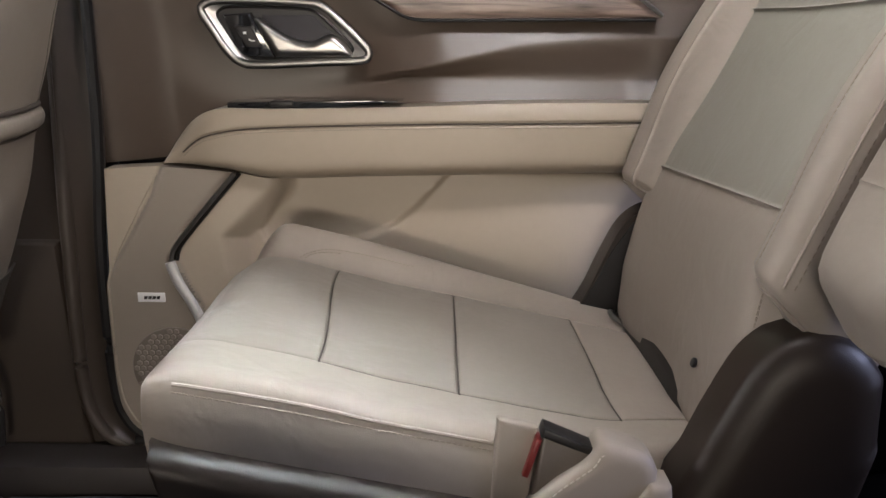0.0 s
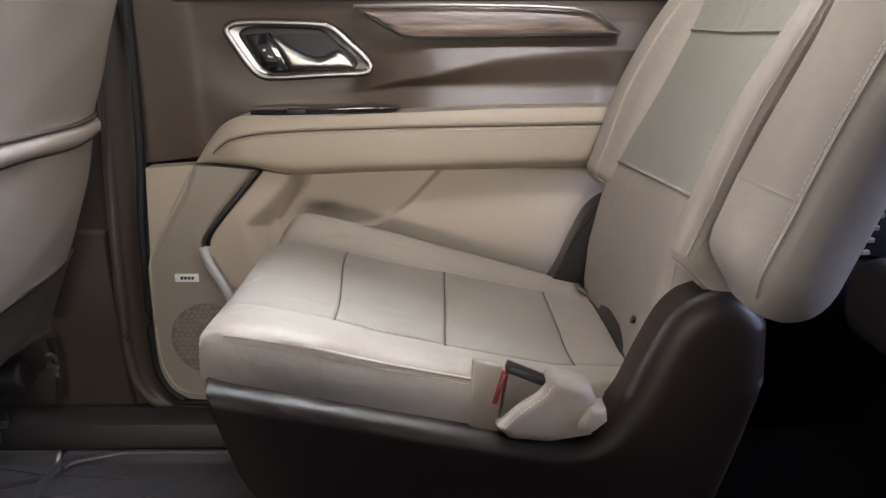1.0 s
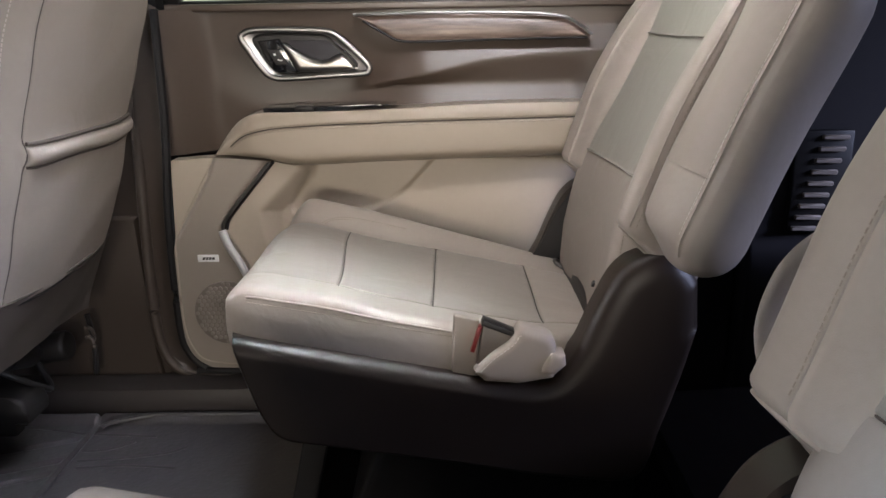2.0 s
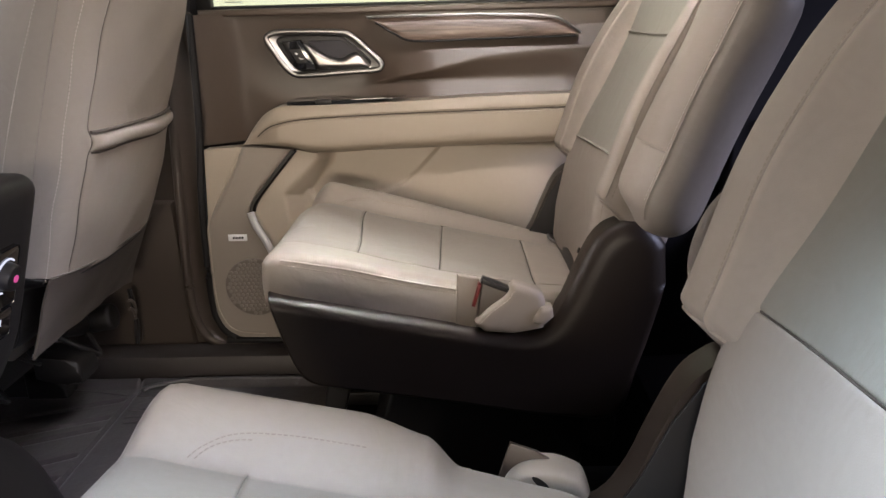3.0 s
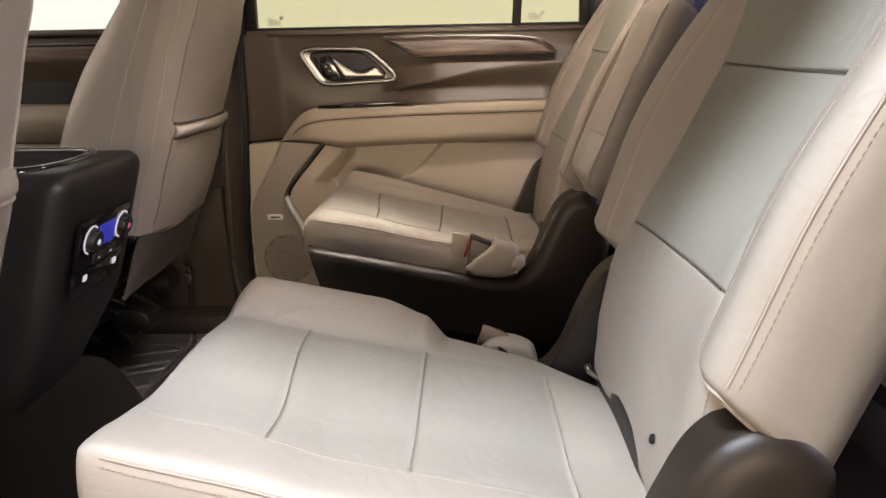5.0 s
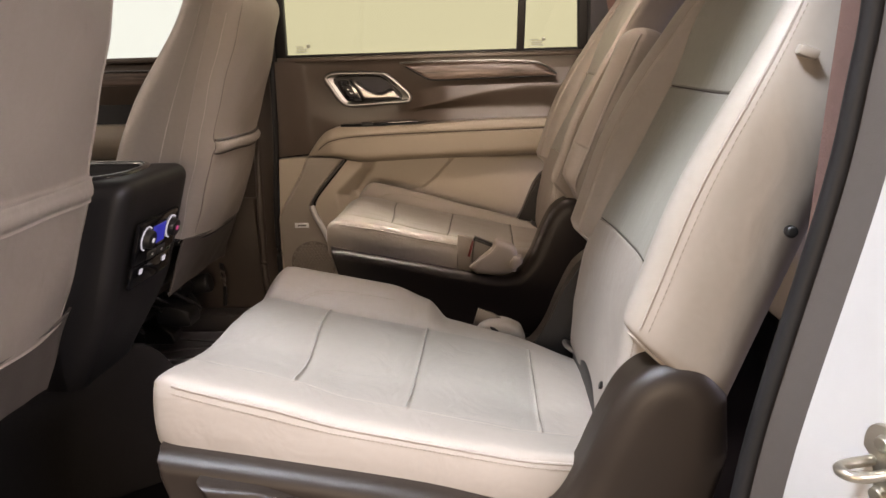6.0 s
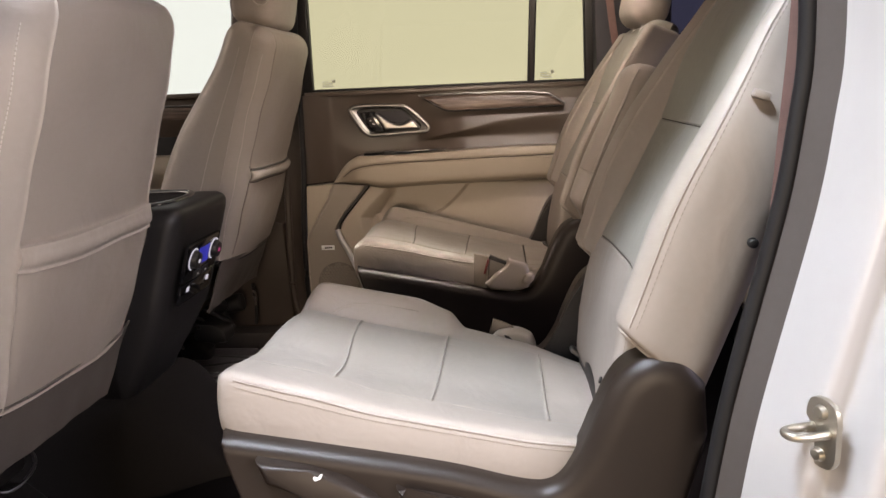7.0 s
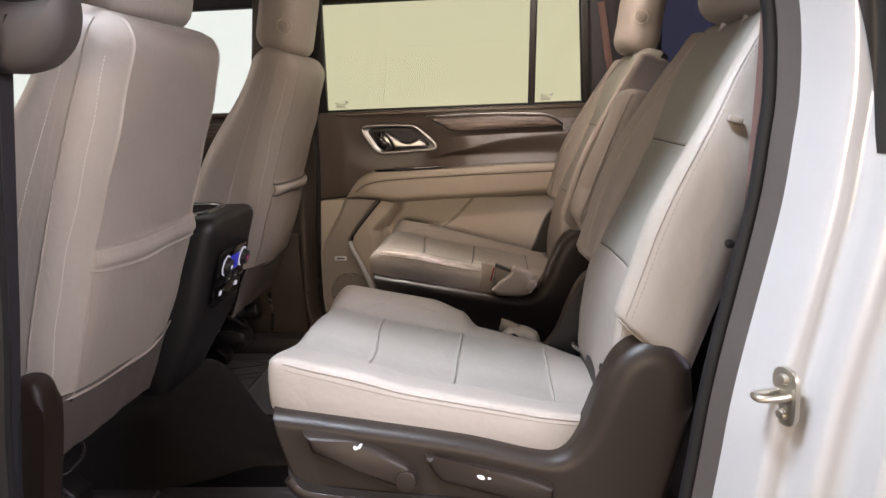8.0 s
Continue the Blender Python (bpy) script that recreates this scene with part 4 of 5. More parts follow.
    rest = put_mesh("headrest", v, f[:, ::-1] if flip else f, LEATHER, seat)
    for y in (-0.06, 0.06):
        p = on(-0.085, y, 0.70)
        part("headrest_post", cylinder_bm(0.006, 0.12, Matrix.Translation(p) @ Matrix.Rotation(radians(17), 4, "Y"), 14), DARKCHROME, seat)
    centre = on(-0.085, -0.1330, 0.79)
    bar("button_ring", [centre + 0.020 * np.array((math.cos(a), 0, math.sin(a))) for a in np.linspace(0, 2 * math.pi, 33)[:-1]], 0.0018, THREAD, rest, closed=True, up=(0, 1, 0))
    for rad, mat, name, off in ((0.011, LEATHER, "release_button", 0.002),):
        p = on(-0.085, -0.1325 - off, 0.79)
        part(name, cylinder_bm(rad, 0.006, Matrix.Translation(p) @ Matrix.Rotation(radians(90), 4, "X"), 26, bevel=0.002), mat, rest)

    def lay(name, bm, mat, lab=""):
        if flip:
            bmesh.ops.scale(bm, vec=(1, -1, 1), verts=bm.verts)
        return part(name, bm, mat, seat, lab)
    v, f, c = pad(lines(-1.20, -0.76, 0.05, 0.03), lines(-0.25, 0.25, 0.05, 0.03), lines(0.24, 0.40, 0.05, 0.03), 0.05, lambda v: v * (1, out, 1))
    put_mesh("cushion", v, f[:, ::-1] if flip else f, LEATHER, seat)
    if out < 0:
        lay("side_shell", prism([tuple(p) for p in curve_through([(-1.1, 0.32), (-0.80, 0.36), (-0.70, 0.44), (-0.640, 0.472), (-0.606, 0.445), (-0.618, 0.32), (-0.648, 0.20), (-0.70, 0.14), (-0.85, 0.12), (-1.05, 0.12), (-1.12, 0.20)], 5, closed=True)], 0.218, 0.270, 0.012), SHELL)
    lay("seat_frame", rounded_box((-1.20, -0.21, 0.12), (-0.86, 0.21, 0.26), 0.02), BLACK)
    for y in (-0.20, 0.20):
        lay("floor_rail", rounded_box((-1.25, y - 0.025, 0.0), (-0.86, y + 0.025, 0.05), 0.008), BLACK)
        lay("rail_cover", prism([(-0.94, 0.0), (-0.845, 0.0), (-0.85, 0.04), (-0.89, 0.075), (-0.94, 0.075)], y - 0.035, y + 0.035, 0.008), BLACK)
    bar("wiring", curve_through([(-0.80, 0.05, 0.22), (-0.745, 0.09, 0.165), (-0.75, 0.15, 0.13), (-0.80, 0.19, 0.18)], 8) * np.array((1, out, 1)), 0.006, BLACK, seat)
    lay("seat_motor", cylinder_bm(0.026, 0.09, Matrix.Translation((-0.80, 0.14, 0.20)) @ Matrix.Rotation(radians(70), 4, "X"), 20, bevel=0.005), BLACK, "dark seat motor under the seat")
    for k, (y, z) in enumerate(((-0.12, 0.22), (0.0, 0.24), (0.10, 0.21))):
        bar("wiring", curve_through([(-0.86, y - 0.05, z), (-0.80, y - 0.02, z - 0.05), (-0.82, y + 0.04, z - 0.08), (-0.87, y + 0.06, z - 0.04)], 6) * np.array((1, out, 1)), 0.004, BLACK, seat)
    # mechanism under the outer rear corner
    lay("rail_cover", prism([tuple(p) for p in curve_through([(-0.83, 0.125), (-0.745, 0.112), (-0.733, 0.125), (-0.745, 0.162), (-0.83, 0.175)], 4)], 0.03, 0.107, 0.008), BLACK)
    lay("seat_motor", cylinder_bm(0.030, 0.06, Matrix.Translation((-0.765, 0.215, 0.185)) @ Matrix.Rotation(radians(80), 4, "Y"), 22, bevel=0.008), BLACK, "dark seat motor under the seat")
    for dz, r in ((0.0, 0.032), (-0.014, 0.026)):
        arc = [(-0.705 + 0.01 * dz, 0.225 + r * math.cos(a), 0.188 + dz + r * math.sin(a)) for a in np.linspace(-0.3, 1.5, 14)]
        bar("linkage", np.array(arc) * np.array((1, out, 1)), 0.0035, BUCKLE, seat)
    bar("belt_stalk", curve_through([(-0.715, 0.262, 0.235), (-0.712, 0.268, 0.17), (-0.715, 0.262, 0.10)], 6) * np.array((1, out, 1)), 0.006, BLACK, seat)
    # the skirt's tacked corner
    lay("skirt_clip", rounded_box((-0.003, -0.008, -0.003), (0.003, 0.008, 0.003), 0.001, 2, Matrix.Translation((-0.684, -0.186 if out > 0 else 0.186, 0.280))), SILVER, "small pale clip at the skirt's corner")
    return seat


front_seat(0.502, 1, "taupe leather front passenger seat with a map pocket")
front_seat(-0.447, -1, "taupe leather driver seat with a map pocket", 1.07)

# ---------------------------------------------------------------- rear door of the far side
door = thing("car_door", (0, 0.86, 0.1), "closed rear door with brown and beige panels and wood trim", "door")


def in_door(ob):
    ob.location = (0, -0.86, -0.1)
    return ob


BELT_LINE = [(-0.536, 0.828), (-0.2, 0.828), (0.15, 0.828), (0.392, 0.828)]
ARM_TOP = [tuple(p) for p in curve_through([(-0.432, 0.553), (-0.405, 0.590), (-0.372, 0.622), (-0.335, 0.636), (-0.27, 0.6365), (-0.10, 0.640), (0.10, 0.648), (0.315, 0.650), (0.375, 0.650)], 6)]
ARM_LOW = [tuple(p) for p in curve_through([(-0.430, 0.551), (-0.34, 0.546), (-0.26, 0.532), (-0.12, 0.536), (0.05, 0.540), (0.25, 0.545), (0.375, 0.549)], 6)]


def upper_y(x, z, u, v):
    """Depth of the upper panel: it swells out below the trim, tucks in, and flares out to the armrest."""
    right = float(smooth(x, -0.17, 0.0))
    peak = float(np.interp(x, (-0.15, -0.10, 0.044, 0.10, 0.22, 0.30), (0.676, 0.684, 0.715, 0.727, 0.738, 0.741)))
    end = float(smooth(x, 0.265, 0.325))
    high = 0.34 * (0.790 - peak)
    if z > peak:
        swell = 0.34 * max(0.0, 0.790 - z)
    else:
        deep = min(1.0, (peak - z) / max(0.012, peak - 0.678))
        swell = high * (end + (1 - end) * (1 - 0.95 * float(smooth(deep, 0, 1))))
    soft = 0.5 * (0.680 - z + math.sqrt((0.680 - z) ** 2 + 0.005 ** 2))
    flare = 0.40 * soft * float(smooth(x, -0.30, -0.02))
    hollow = 0.009 * float(smooth(0.19 - math.hypot((x + 0.245) * 0.80, (z - 0.735) * 1.5), 0, 0.13))
    lean = 0.030 * (0.815 - z) / 0.2 * (1 - right)
    front = 0.055 * float(smooth(-x, 0.43, 0.535))
    return 0.862 + lean - front - swell * right + hollow - flare


# dark upper panel: its foot runs down the front edge and then along the armrest
FOOT = [(-0.534, 0.546), (-0.44, 0.549)] + [(x, z - 0.004) for x, z in ARM_TOP if x > -0.432]
in_door(band(BELT_LINE, FOOT, 70, upper_y, "upper_panel", BROWN, door, "dark brown soft plastic upper panel", 0.03, 150))


SEAM_X, SEAM_Z = np.stack(curve_through([(-0.408, 0.559), (-0.378, 0.585), (-0.345, 0.600), (-0.271, 0.610), (-0.066, 0.617), (0.12, 0.620), (0.279, 0.623), (0.38, 0.624)], 6)).T


def arm_y(x, z, u, v):
    round_off = 0.030 * (abs(v - 0.42) / 0.58) ** (3.2 if v < 0.42 else 7.0) + 0.035 * float(smooth(-x, 0.34, 0.44)) + 0.01 * max(0, v - 0.85)
    fold = 0.0034 * math.exp(-(((z - float(np.interp(x, SEAM_X, SEAM_Z))) / 0.0025) ** 2)) * float(smooth(x, -0.42, -0.36))
    return 0.772 + round_off + fold


in_door(band(ARM_TOP, ARM_LOW, 64, arm_y, "armrest", DOORBEIGE, door, "padded beige armrest", 0.07, 150))
la, lb = np.array(ARM_TOP), np.array(ARM_LOW)
sl = []
for x in np.linspace(-0.395, 0.36, 130):
    z, hi, lo = np.interp(x, SEAM_X, SEAM_Z) - 0.006, np.interp(x, la[:, 0], la[:, 1]), np.interp(x, lb[:, 0], lb[:, 1])
    sl.append((x, arm_y(x, z, 0, (hi - z) / (hi - lo)) - 0.0006, z))
in_door(bar("seam", [(x, y + 0.0012, z + 0.006) for x, y, z in sl], 0.0013, SEAMGAP, door, seg=6))
in_door(stitches("stitching", sl, SEAM, door, pitch=0.0048, length=0.0037, size=0.0005))

LOW_TOP = [(-0.520, 0.543)] + [(x, z - 0.002) for x, z in ARM_LOW]
LOW_BOT = [tuple(p) for p in curve_through([(-0.530, 0.36), (-0.531, 0.20), (-0.520, 0.140), (-0.490, 0.108), (-0.44, 0.100), (-0.2, 0.100), (0.2, 0.100), (0.372, 0.100)], 6)]
POD = [(-0.56, 0.30), (-0.535, 0.37), (-0.455, 0.50), (-0.43, 0.56), (-0.306, 0.56), (-0.395, 0.455), (-0.426, 0.405), (-0.395, 0.34), (-0.34, 0.22), (-0.30, 0.05), (-0.56, 0.05)]
POCKET = [(-0.255, 0.57), (0.03, 0.57), (-0.005, 0.526), (-0.05, 0.478), (-0.085, 0.449), (-0.124, 0.430), (-0.20, 0.420), (-0.29, 0.415), (-0.300, 0.443), (-0.258, 0.507)]
SHELF = [(-0.60, 0.62), (-0.262, 0.62), (-0.270, 0.520), (-0.308, 0.483), (-0.352, 0.439), (-0.345, 0.381), (-0.305, 0.27), (-0.29, 0.05), (-0.60, 0.05)]


def lower_y(x, z, u, v):
    pod = 0.014 * float(smooth(inside(x, z, POD), -0.004, 0.010))
    shelf = 0.038 * float(smooth(inside(x, z, SHELF), -0.036, 0.004))
    pocket = 0.011 * float(smooth(inside(x, z, POCKET), -0.002, 0.006))
    swell = 0.016 * float(smooth(x, -0.02, 0.2)) * math.sin(math.pi * min(1, max(0, (0.55 - z) / 0.3)))
    return 0.842 - pod - shelf + pocket - swell + 0.02 * float(smooth(0.545 - z, 0.012, 0.0)) * float(smooth(x, -0.30, -0.26))


whole = band(LOW_TOP, LOW_BOT, 150, lower_y, "lower_panel", DOORPLASTIC, None, "", 0.04, 230)
lv = np.array([v.co for v in whole.data.vertices])
lf = np.array([p.vertices for p in whole.data.polygons])
bpy.data.objects.remove(whole)
mids = lv[lf].mean(1)
on_pod = np.array([inside(x, z, POD) > 0 for x, _, z in mids])
for ob in split(lv, lf, mids, [("speaker_pod", on_pod), ("lower_panel", ~on_pod)], [PODPLASTIC, DOORPLASTIC], door, {"speaker_pod": "taupe plastic loudspeaker panel", "lower_panel": "moulded beige lower panel with a map pocket"}):
    in_door(ob)
line = [(x, lower_y(x, z, 0, 0) - 0.001, z) for x, z in curve_through([(-0.443, 0.535), (-0.478, 0.475), (-0.520, 0.395), (-0.526, 0.33), (-0.526, 0.20), (-0.512, 0.145), (-0.485, 0.118), (-0.42, 0.109)], 8)]
in_door(bar("edge_welt", line, 0.0016, DOORPLASTIC, door, seg=6))

# chrome sweep beside the loudspeaker: thin and bright above, broad below
up_line = [(x, 0.786, z) for x, z in curve_through([(-0.320, 0.541), (-0.350, 0.507), (-0.395, 0.455), (-0.419, 0.424), (-0.4245, 0.405)], 8)]
in_door(bar("chrome_strip", up_line, 0.0036, CHROME, door, "thin polished chrome strip", seg=8))
lo_line = [(x, 0.780, z) for x, z in curve_through([(-0.4245, 0.405), (-0.414, 0.372), (-0.392, 0.330), (-0.36, 0.25), (-0.345, 0.20)], 8)]
in_door(bar("chrome_strip", lo_line, 0.0085, SILVER, door, "broad satin silver strip", seg=10, flat=0.5, up=(0, 1, 0)))
in_door(bar("dark_reveal", [(x + 0.006, 0.792, z) for x, _, z in up_line], 0.004, BLACK, door, seg=6))

# loudspeaker grille of raised cells
C = (-0.432, 0.226)
grille = in_door(part("speaker_grille", cylinder_bm(0.069, 0.006, Matrix.Translation((C[0], 0.7895, C[1])) @ Matrix.Rotation(radians(90), 4, "X"), 48, bevel=0.002), material("grille_recess", (0.150, 0.128, 0.108), 0.7, vary=0.1), door, "round beige loudspeaker grille with hexagon cells"))
cv, cf = [], []
for row in range(-9, 10):
    for col in range(-9, 10):
        x, z = (col + (row % 2) * 0.5) * 0.0104, row * 0.0090
        if math.hypot(x, z) < 0.0635:
            base = len(cv)
            for ring, (r, y) in enumerate(((0.0050, 0.7865), (0.0038, 0.7852))):
                cv += [(C[0] + x + r * math.sin(k * math.pi / 3), y, C[1] + z + r * math.cos(k * math.pi / 3)) for k in range(6)]
            cf += [(base + k, base + (k + 1) % 6, base + 6 + (k + 1) % 6, base + 6 + k) for k in range(6)] + [tuple(base + 6 + k for k in range(6))]
cells = put_mesh("grille_mesh", cv, cf, material("grille_cells", (0.205, 0.176, 0.149), 0.6, vary=0.1), grille, smooth=False)
tagged(cells, kind="stuff")
badge = in_door(part("badge", rounded_box((-0.4835, 0.789, 0.3365), (-0.4400, 0.797, 0.3525), 0.0015), BADGE, door, "small white maker's badge plate"))
for k in range(4):
    x = -0.4735 + k * 0.0065
    part("badge_bar", prism([(x, 0.3418), (x + 0.0050, 0.3418), (x + 0.0065, 0.3470), (x + 0.0015, 0.3470)], 0.7882, 0.7895, 0), BLACK, badge)

in_door(part("door_core", prism([(-0.545, 0.12), (-0.50, 0.09), (0.39, 0.09), (0.41, 0.83), (-0.535, 0.83)], 0.900, 0.912, 0.004), BLACK, door))
# belt trim, wood and chrome line
in_door(part("belt_ledge", prism([(-0.515, 0.823), (0.392, 0.823), (0.392, 0.838), (-0.515, 0.838)], 0.848, 0.905, 0.005), BROWN, door))
wood_top = curve_through([(-0.147, 0.8125), (0.0, 0.8135), (0.15, 0.8115), (0.235, 0.806), (0.268, 0.796), (0.306, 0.770)], 8)
wood_low = curve_through([(-0.130, 0.806), (-0.09, 0.782), (-0.055, 0.767), (0.02, 0.766), (0.15, 0.768), (0.298, 0.769)], 8)
in_door(band([tuple(p) for p in wood_top], [tuple(p) for p in wood_low], 16, lambda x, z, u, v: 0.832 - 0.014 * v + 0.010 * v ** 4, "wood_trim", WOOD, door, "open-pore dark wood inlay", 0.03, 80))
in_door(bar("chrome_line", [(x, 0.8205, z + 0.002) for x, z in wood_top], 0.0030, CHROME, door, "thin polished chrome line above the wood", seg=8))
in_door(bar("dark_reveal", [(x, 0.828, z - 0.003) for x, z in wood_low], 0.0025, BLACK, door, seg=6))

# handle: chrome surround, dark bowl, lever and lock switch
ring = curve_through([(-0.368, 0.781), (-0.345, 0.7885), (-0.28, 0.7885), (-0.215, 0.786), (-0.190, 0.780), (-0.160, 0.755), (-0.128, 0.724), (-0.124, 0.711), (-0.137, 0.7035), (-0.20, 0.7005), (-0.285, 0.696), (-0.315, 0.699), (-0.335, 0.715), (-0.360, 0.753), (-0.370, 0.770)], 6, closed=True)
centre = ring.mean(0)
handle = in_door(part("handle_bowl", prism([tuple(centre + (p - centre) * 0.96) for p in ring], 0.858, 0.882, 0.004), BLACK, door, "black recessed handle bowl"))
bar("chrome_surround", [(x, 0.850, z) for x, z in ring], 0.0060, CHROME, handle, "bright chrome surround", closed=True, up=(0, 1, 0), seg=10, flat=0.7)
inner = [centre + (p - centre) * 0.81 for p in ring]
nr = len(ring)
put_mesh("bezel", [(x, 0.8505, z) for x, z in ring] + [(x, 0.8570, z) for x, z in inner], [(i, (i + 1) % nr, nr + (i + 1) % nr, nr + i) for i in range(nr)], DARKCHROME, handle, "wide brushed metal bezel")
bar("inner_surround", [(x, 0.8560, z) for x, z in inner], 0.0022, BLACK, handle, closed=True, up=(0, 1, 0), seg=8)
part("lock_plate", prism([(-0.340, 0.768), (-0.296, 0.772), (-0.264, 0.707), (-0.303, 0.706), (-0.318, 0.716)], 0.849, 0.862, 0.003), GLOSSBLACK, handle)
switch = part("lock_switch", prism([(-0.322, 0.752), (-0.298, 0.752), (-0.282, 0.722), (-0.306, 0.722)], 0.846, 0.852, 0.002), BLACK, handle)
part("printed_mark", prism([(-0.3095, 0.744), (-0.3045, 0.744), (-0.3045, 0.7405), (-0.309, 0.7405)], 0.8452, 0.8465, 0), WHITEPRINT, switch)
part("printed_mark", prism([(-0.302, 0.7325), (-0.2985, 0.7300), (-0.2925, 0.7300), (-0.2925, 0.7318), (-0.298, 0.7320), (-0.3005, 0.7340)], 0.8452, 0.8465, 0), WHITEPRINT, switch)
part("finger_recess", prism([(-0.285, 0.770), (-0.205, 0.770), (-0.168, 0.735), (-0.185, 0.712), (-0.262, 0.708)], 0.857, 0.864, 0.004), DARKTRIM, handle)
lever_top = curve_through([(-0.294, 0.763), (-0.284, 0.764), (-0.262, 0.749), (-0.232, 0.734), (-0.208, 0.731), (-0.190, 0.739), (-0.176, 0.741), (-0.160, 0.729), (-0.147, 0.713)], 6)
lever_low = [(-0.292, 0.758), (-0.264, 0.708), (-0.20, 0.7075), (-0.150, 0.7085)]
part("pull_lever", rolled(lever_top, lever_low, 0.853, 0.8425, 0.858, 0.011, 60, 24), SATIN, handle, "satin chrome pull lever")

# window switch strip on the armrest
strip = in_door(part("switch_panel", prism([(-0.325, 0.6355), (-0.20, 0.6375), (-0.10, 0.6445), (-0.07, 0.6490), (-0.12, 0.6490), (-0.325, 0.6445)], 0.790, 0.850, 0.002), GLOSSBLACK, door, "black window switch panel"))
part("window_switch", rounded_box((-0.262, 0.783, 0.639), (-0.228, 0.80, 0.648), 0.002), BLACK, strip)

# glass, dividing bar and frame
win = thing("window_1", (0, 0.9, 0.83), "tinted rear door window with a fixed quarter light", "window", kind="structure")


LEAN = Matrix.Rotation(radians(7), 4, "X")


def in_win(ob):
    """Leans the glass inwards about its sill."""
    ob.matrix_basis = LEAN @ Matrix.Translation((0, -0.9, -0.83))
    return ob


pane = in_win(part("pane", prism([(-0.50, 0.80), (0.197, 0.80), (0.212, 1.22), (-0.485, 1.22)], 0.908, 0.912, 0), PRIVACY, win))
pane.visible_shadow = False
pane2 = in_win(part("pane", prism([(0.212, 0.80), (0.385, 0.80), (0.365, 1.22), (0.228, 1.22)], 0.908, 0.912, 0), PRIVACY, win))
pane2.visible_shadow = False
in_win(part("division_bar", prism([(0.193, 0.83), (0.216, 0.83), (0.231, 1.22), (0.208, 1.22)], 0.893, 0.915, 0.004), BLACK, win))
in_win(part("window_frame", prism([(-0.535, 0.80), (-0.497, 0.80), (-0.482, 1.22), (-0.53, 1.22)], 0.885, 0.92, 0.008), BLACK, win))
in_win(part("window_frame", prism([(0.374, 0.80), (0.41, 0.80), (0.41, 1.22), (0.362, 1.22)], 0.885, 0.92, 0.008), BLACK, win))
in_win(part("window_seal", rounded_box((-0.50, 0.895, 0.832), (0.38, 0.915, 0.845), 0.003), RUBBER, win))
for x0, row in ((-0.468, 0), (0.235, 1)):
    for k, (dx, dz, w, h) in enumerate(((0, 0, 0.038, 0.0022), (0.004, 0.005, 0.03, 0.0022), (0.002, 0.010, 0.034, 0.0022), (0.034, 0.014, 0.010, 0.009), (0.0, 0.016, 0.022, 0.002))):
        ob = in_win(part("etched_mark", rounded_box((x0 + dx, 0.9055, 0.852 + dz), (x0 + dx + w, 0.9065, 0.852 + dz + h), 0.0002, 1), material("etched_mark", (0.42, 0.44, 0.36), 0.7), win))

# rubber seal round the front and foot of the door
seal = [(x, 0.806, z) for x, z in curve_through([(-0.519, 0.83), (-0.525, 0.60), (-0.540, 0.42), (-0.543, 0.20), (-0.530, 0.130), (-0.495, 0.094), (-0.44, 0.086), (0.36, 0.086)], 8)]
tagged(bar("door_seal", seal, 0.0085, RUBBER), "black rubber seal round the closed door", "door seal", kind="structure")

# ---------------------------------------------------------------- front door on the far side
fd = thing("car_door", (-1.1, 0.88, 0.1), "closed front passenger door with brown and beige panels", "door")


def in_fd(ob):
    ob.location = (1.1, -0.88, -0.1)
    return ob


in_fd(band([(-1.75, 0.852), (-0.72, 0.840)], [(-1.75, 0.60), (-0.72, 0.60)], 30, lambda x, z, u, v: 0.872 - 0.02 * math.sin(v * math.pi * 2), "upper_panel", BROWN, fd))
in_fd(band([(-1.75, 0.662), (-0.72, 0.652)], [(-1.75, 0.56), (-0.72, 0.55)], 20, lambda x, z, u, v: 0.79 + 0.03 * abs(v - 0.4) ** 2 * 3, "armrest", DOORBEIGE, fd, back=0.07))
in_fd(part("door_core", prism([(-1.75, 0.06), (-0.70, 0.06), (-0.70, 0.84), (-1.75, 0.84)], 0.876, 0.895, 0.004), BLACK, fd))
in_fd(band([(-1.75, 0.56), (-0.72, 0.55)], [(-1.75, 0.09), (-0.72, 0.09)], 20, lambda x, z, u, v: 0.83, "lower_panel", DOORPLASTIC, fd))
in_fd(bar("chrome_line", [(-1.7, 0.852, 0.818), (-0.78, 0.852, 0.812)], 0.003, CHROME, fd))
in_fd(part("wood_trim", rounded_box((-1.7, 0.85, 0.77), (-0.78, 0.866, 0.808), 0.004), WOOD, fd))
in_fd(part("belt_ledge", rounded_box((-1.75, 0.846, 0.836), (-0.72, 0.90, 0.852), 0.005), BROWN, fd))
win2 = thing("window_2", (-1.1, 0.9, 0.85), "clear front door window", "window", kind="structure")
wp = part("pane", prism([(-1.75, 0.82), (-0.73, 0.82), (-0.70, 1.22), (-1.75, 1.22)], 0.908, 0.912, 0), GLASS, win2)
wp.location, wp.visible_shadow = (1.1, -0.9, -0.85), False

# ---------------------------------------------------------------- console between the front seats
con = thing("centre_console", (-0.85, 0.03, 0), "black centre console with rear climate controls and cup holder", "console")


def in_con(ob):
    ob.location = (0.85, -0.03, 0)
    return ob


def con_bend(v):
    x, y, z = v.T
    lean = 0.30 * (z - 0.60) * (x > -0.75)
    return np.stack([x + lean * smooth(x, -0.75, -0.60) - 0.05 * smooth(0.40 - z, 0, 0.25) * smooth(x, -0.75, -0.6), 0.035 + y * (1 - 0.28 * smooth(0.44 - z, 0, 0.30)), z], 1)


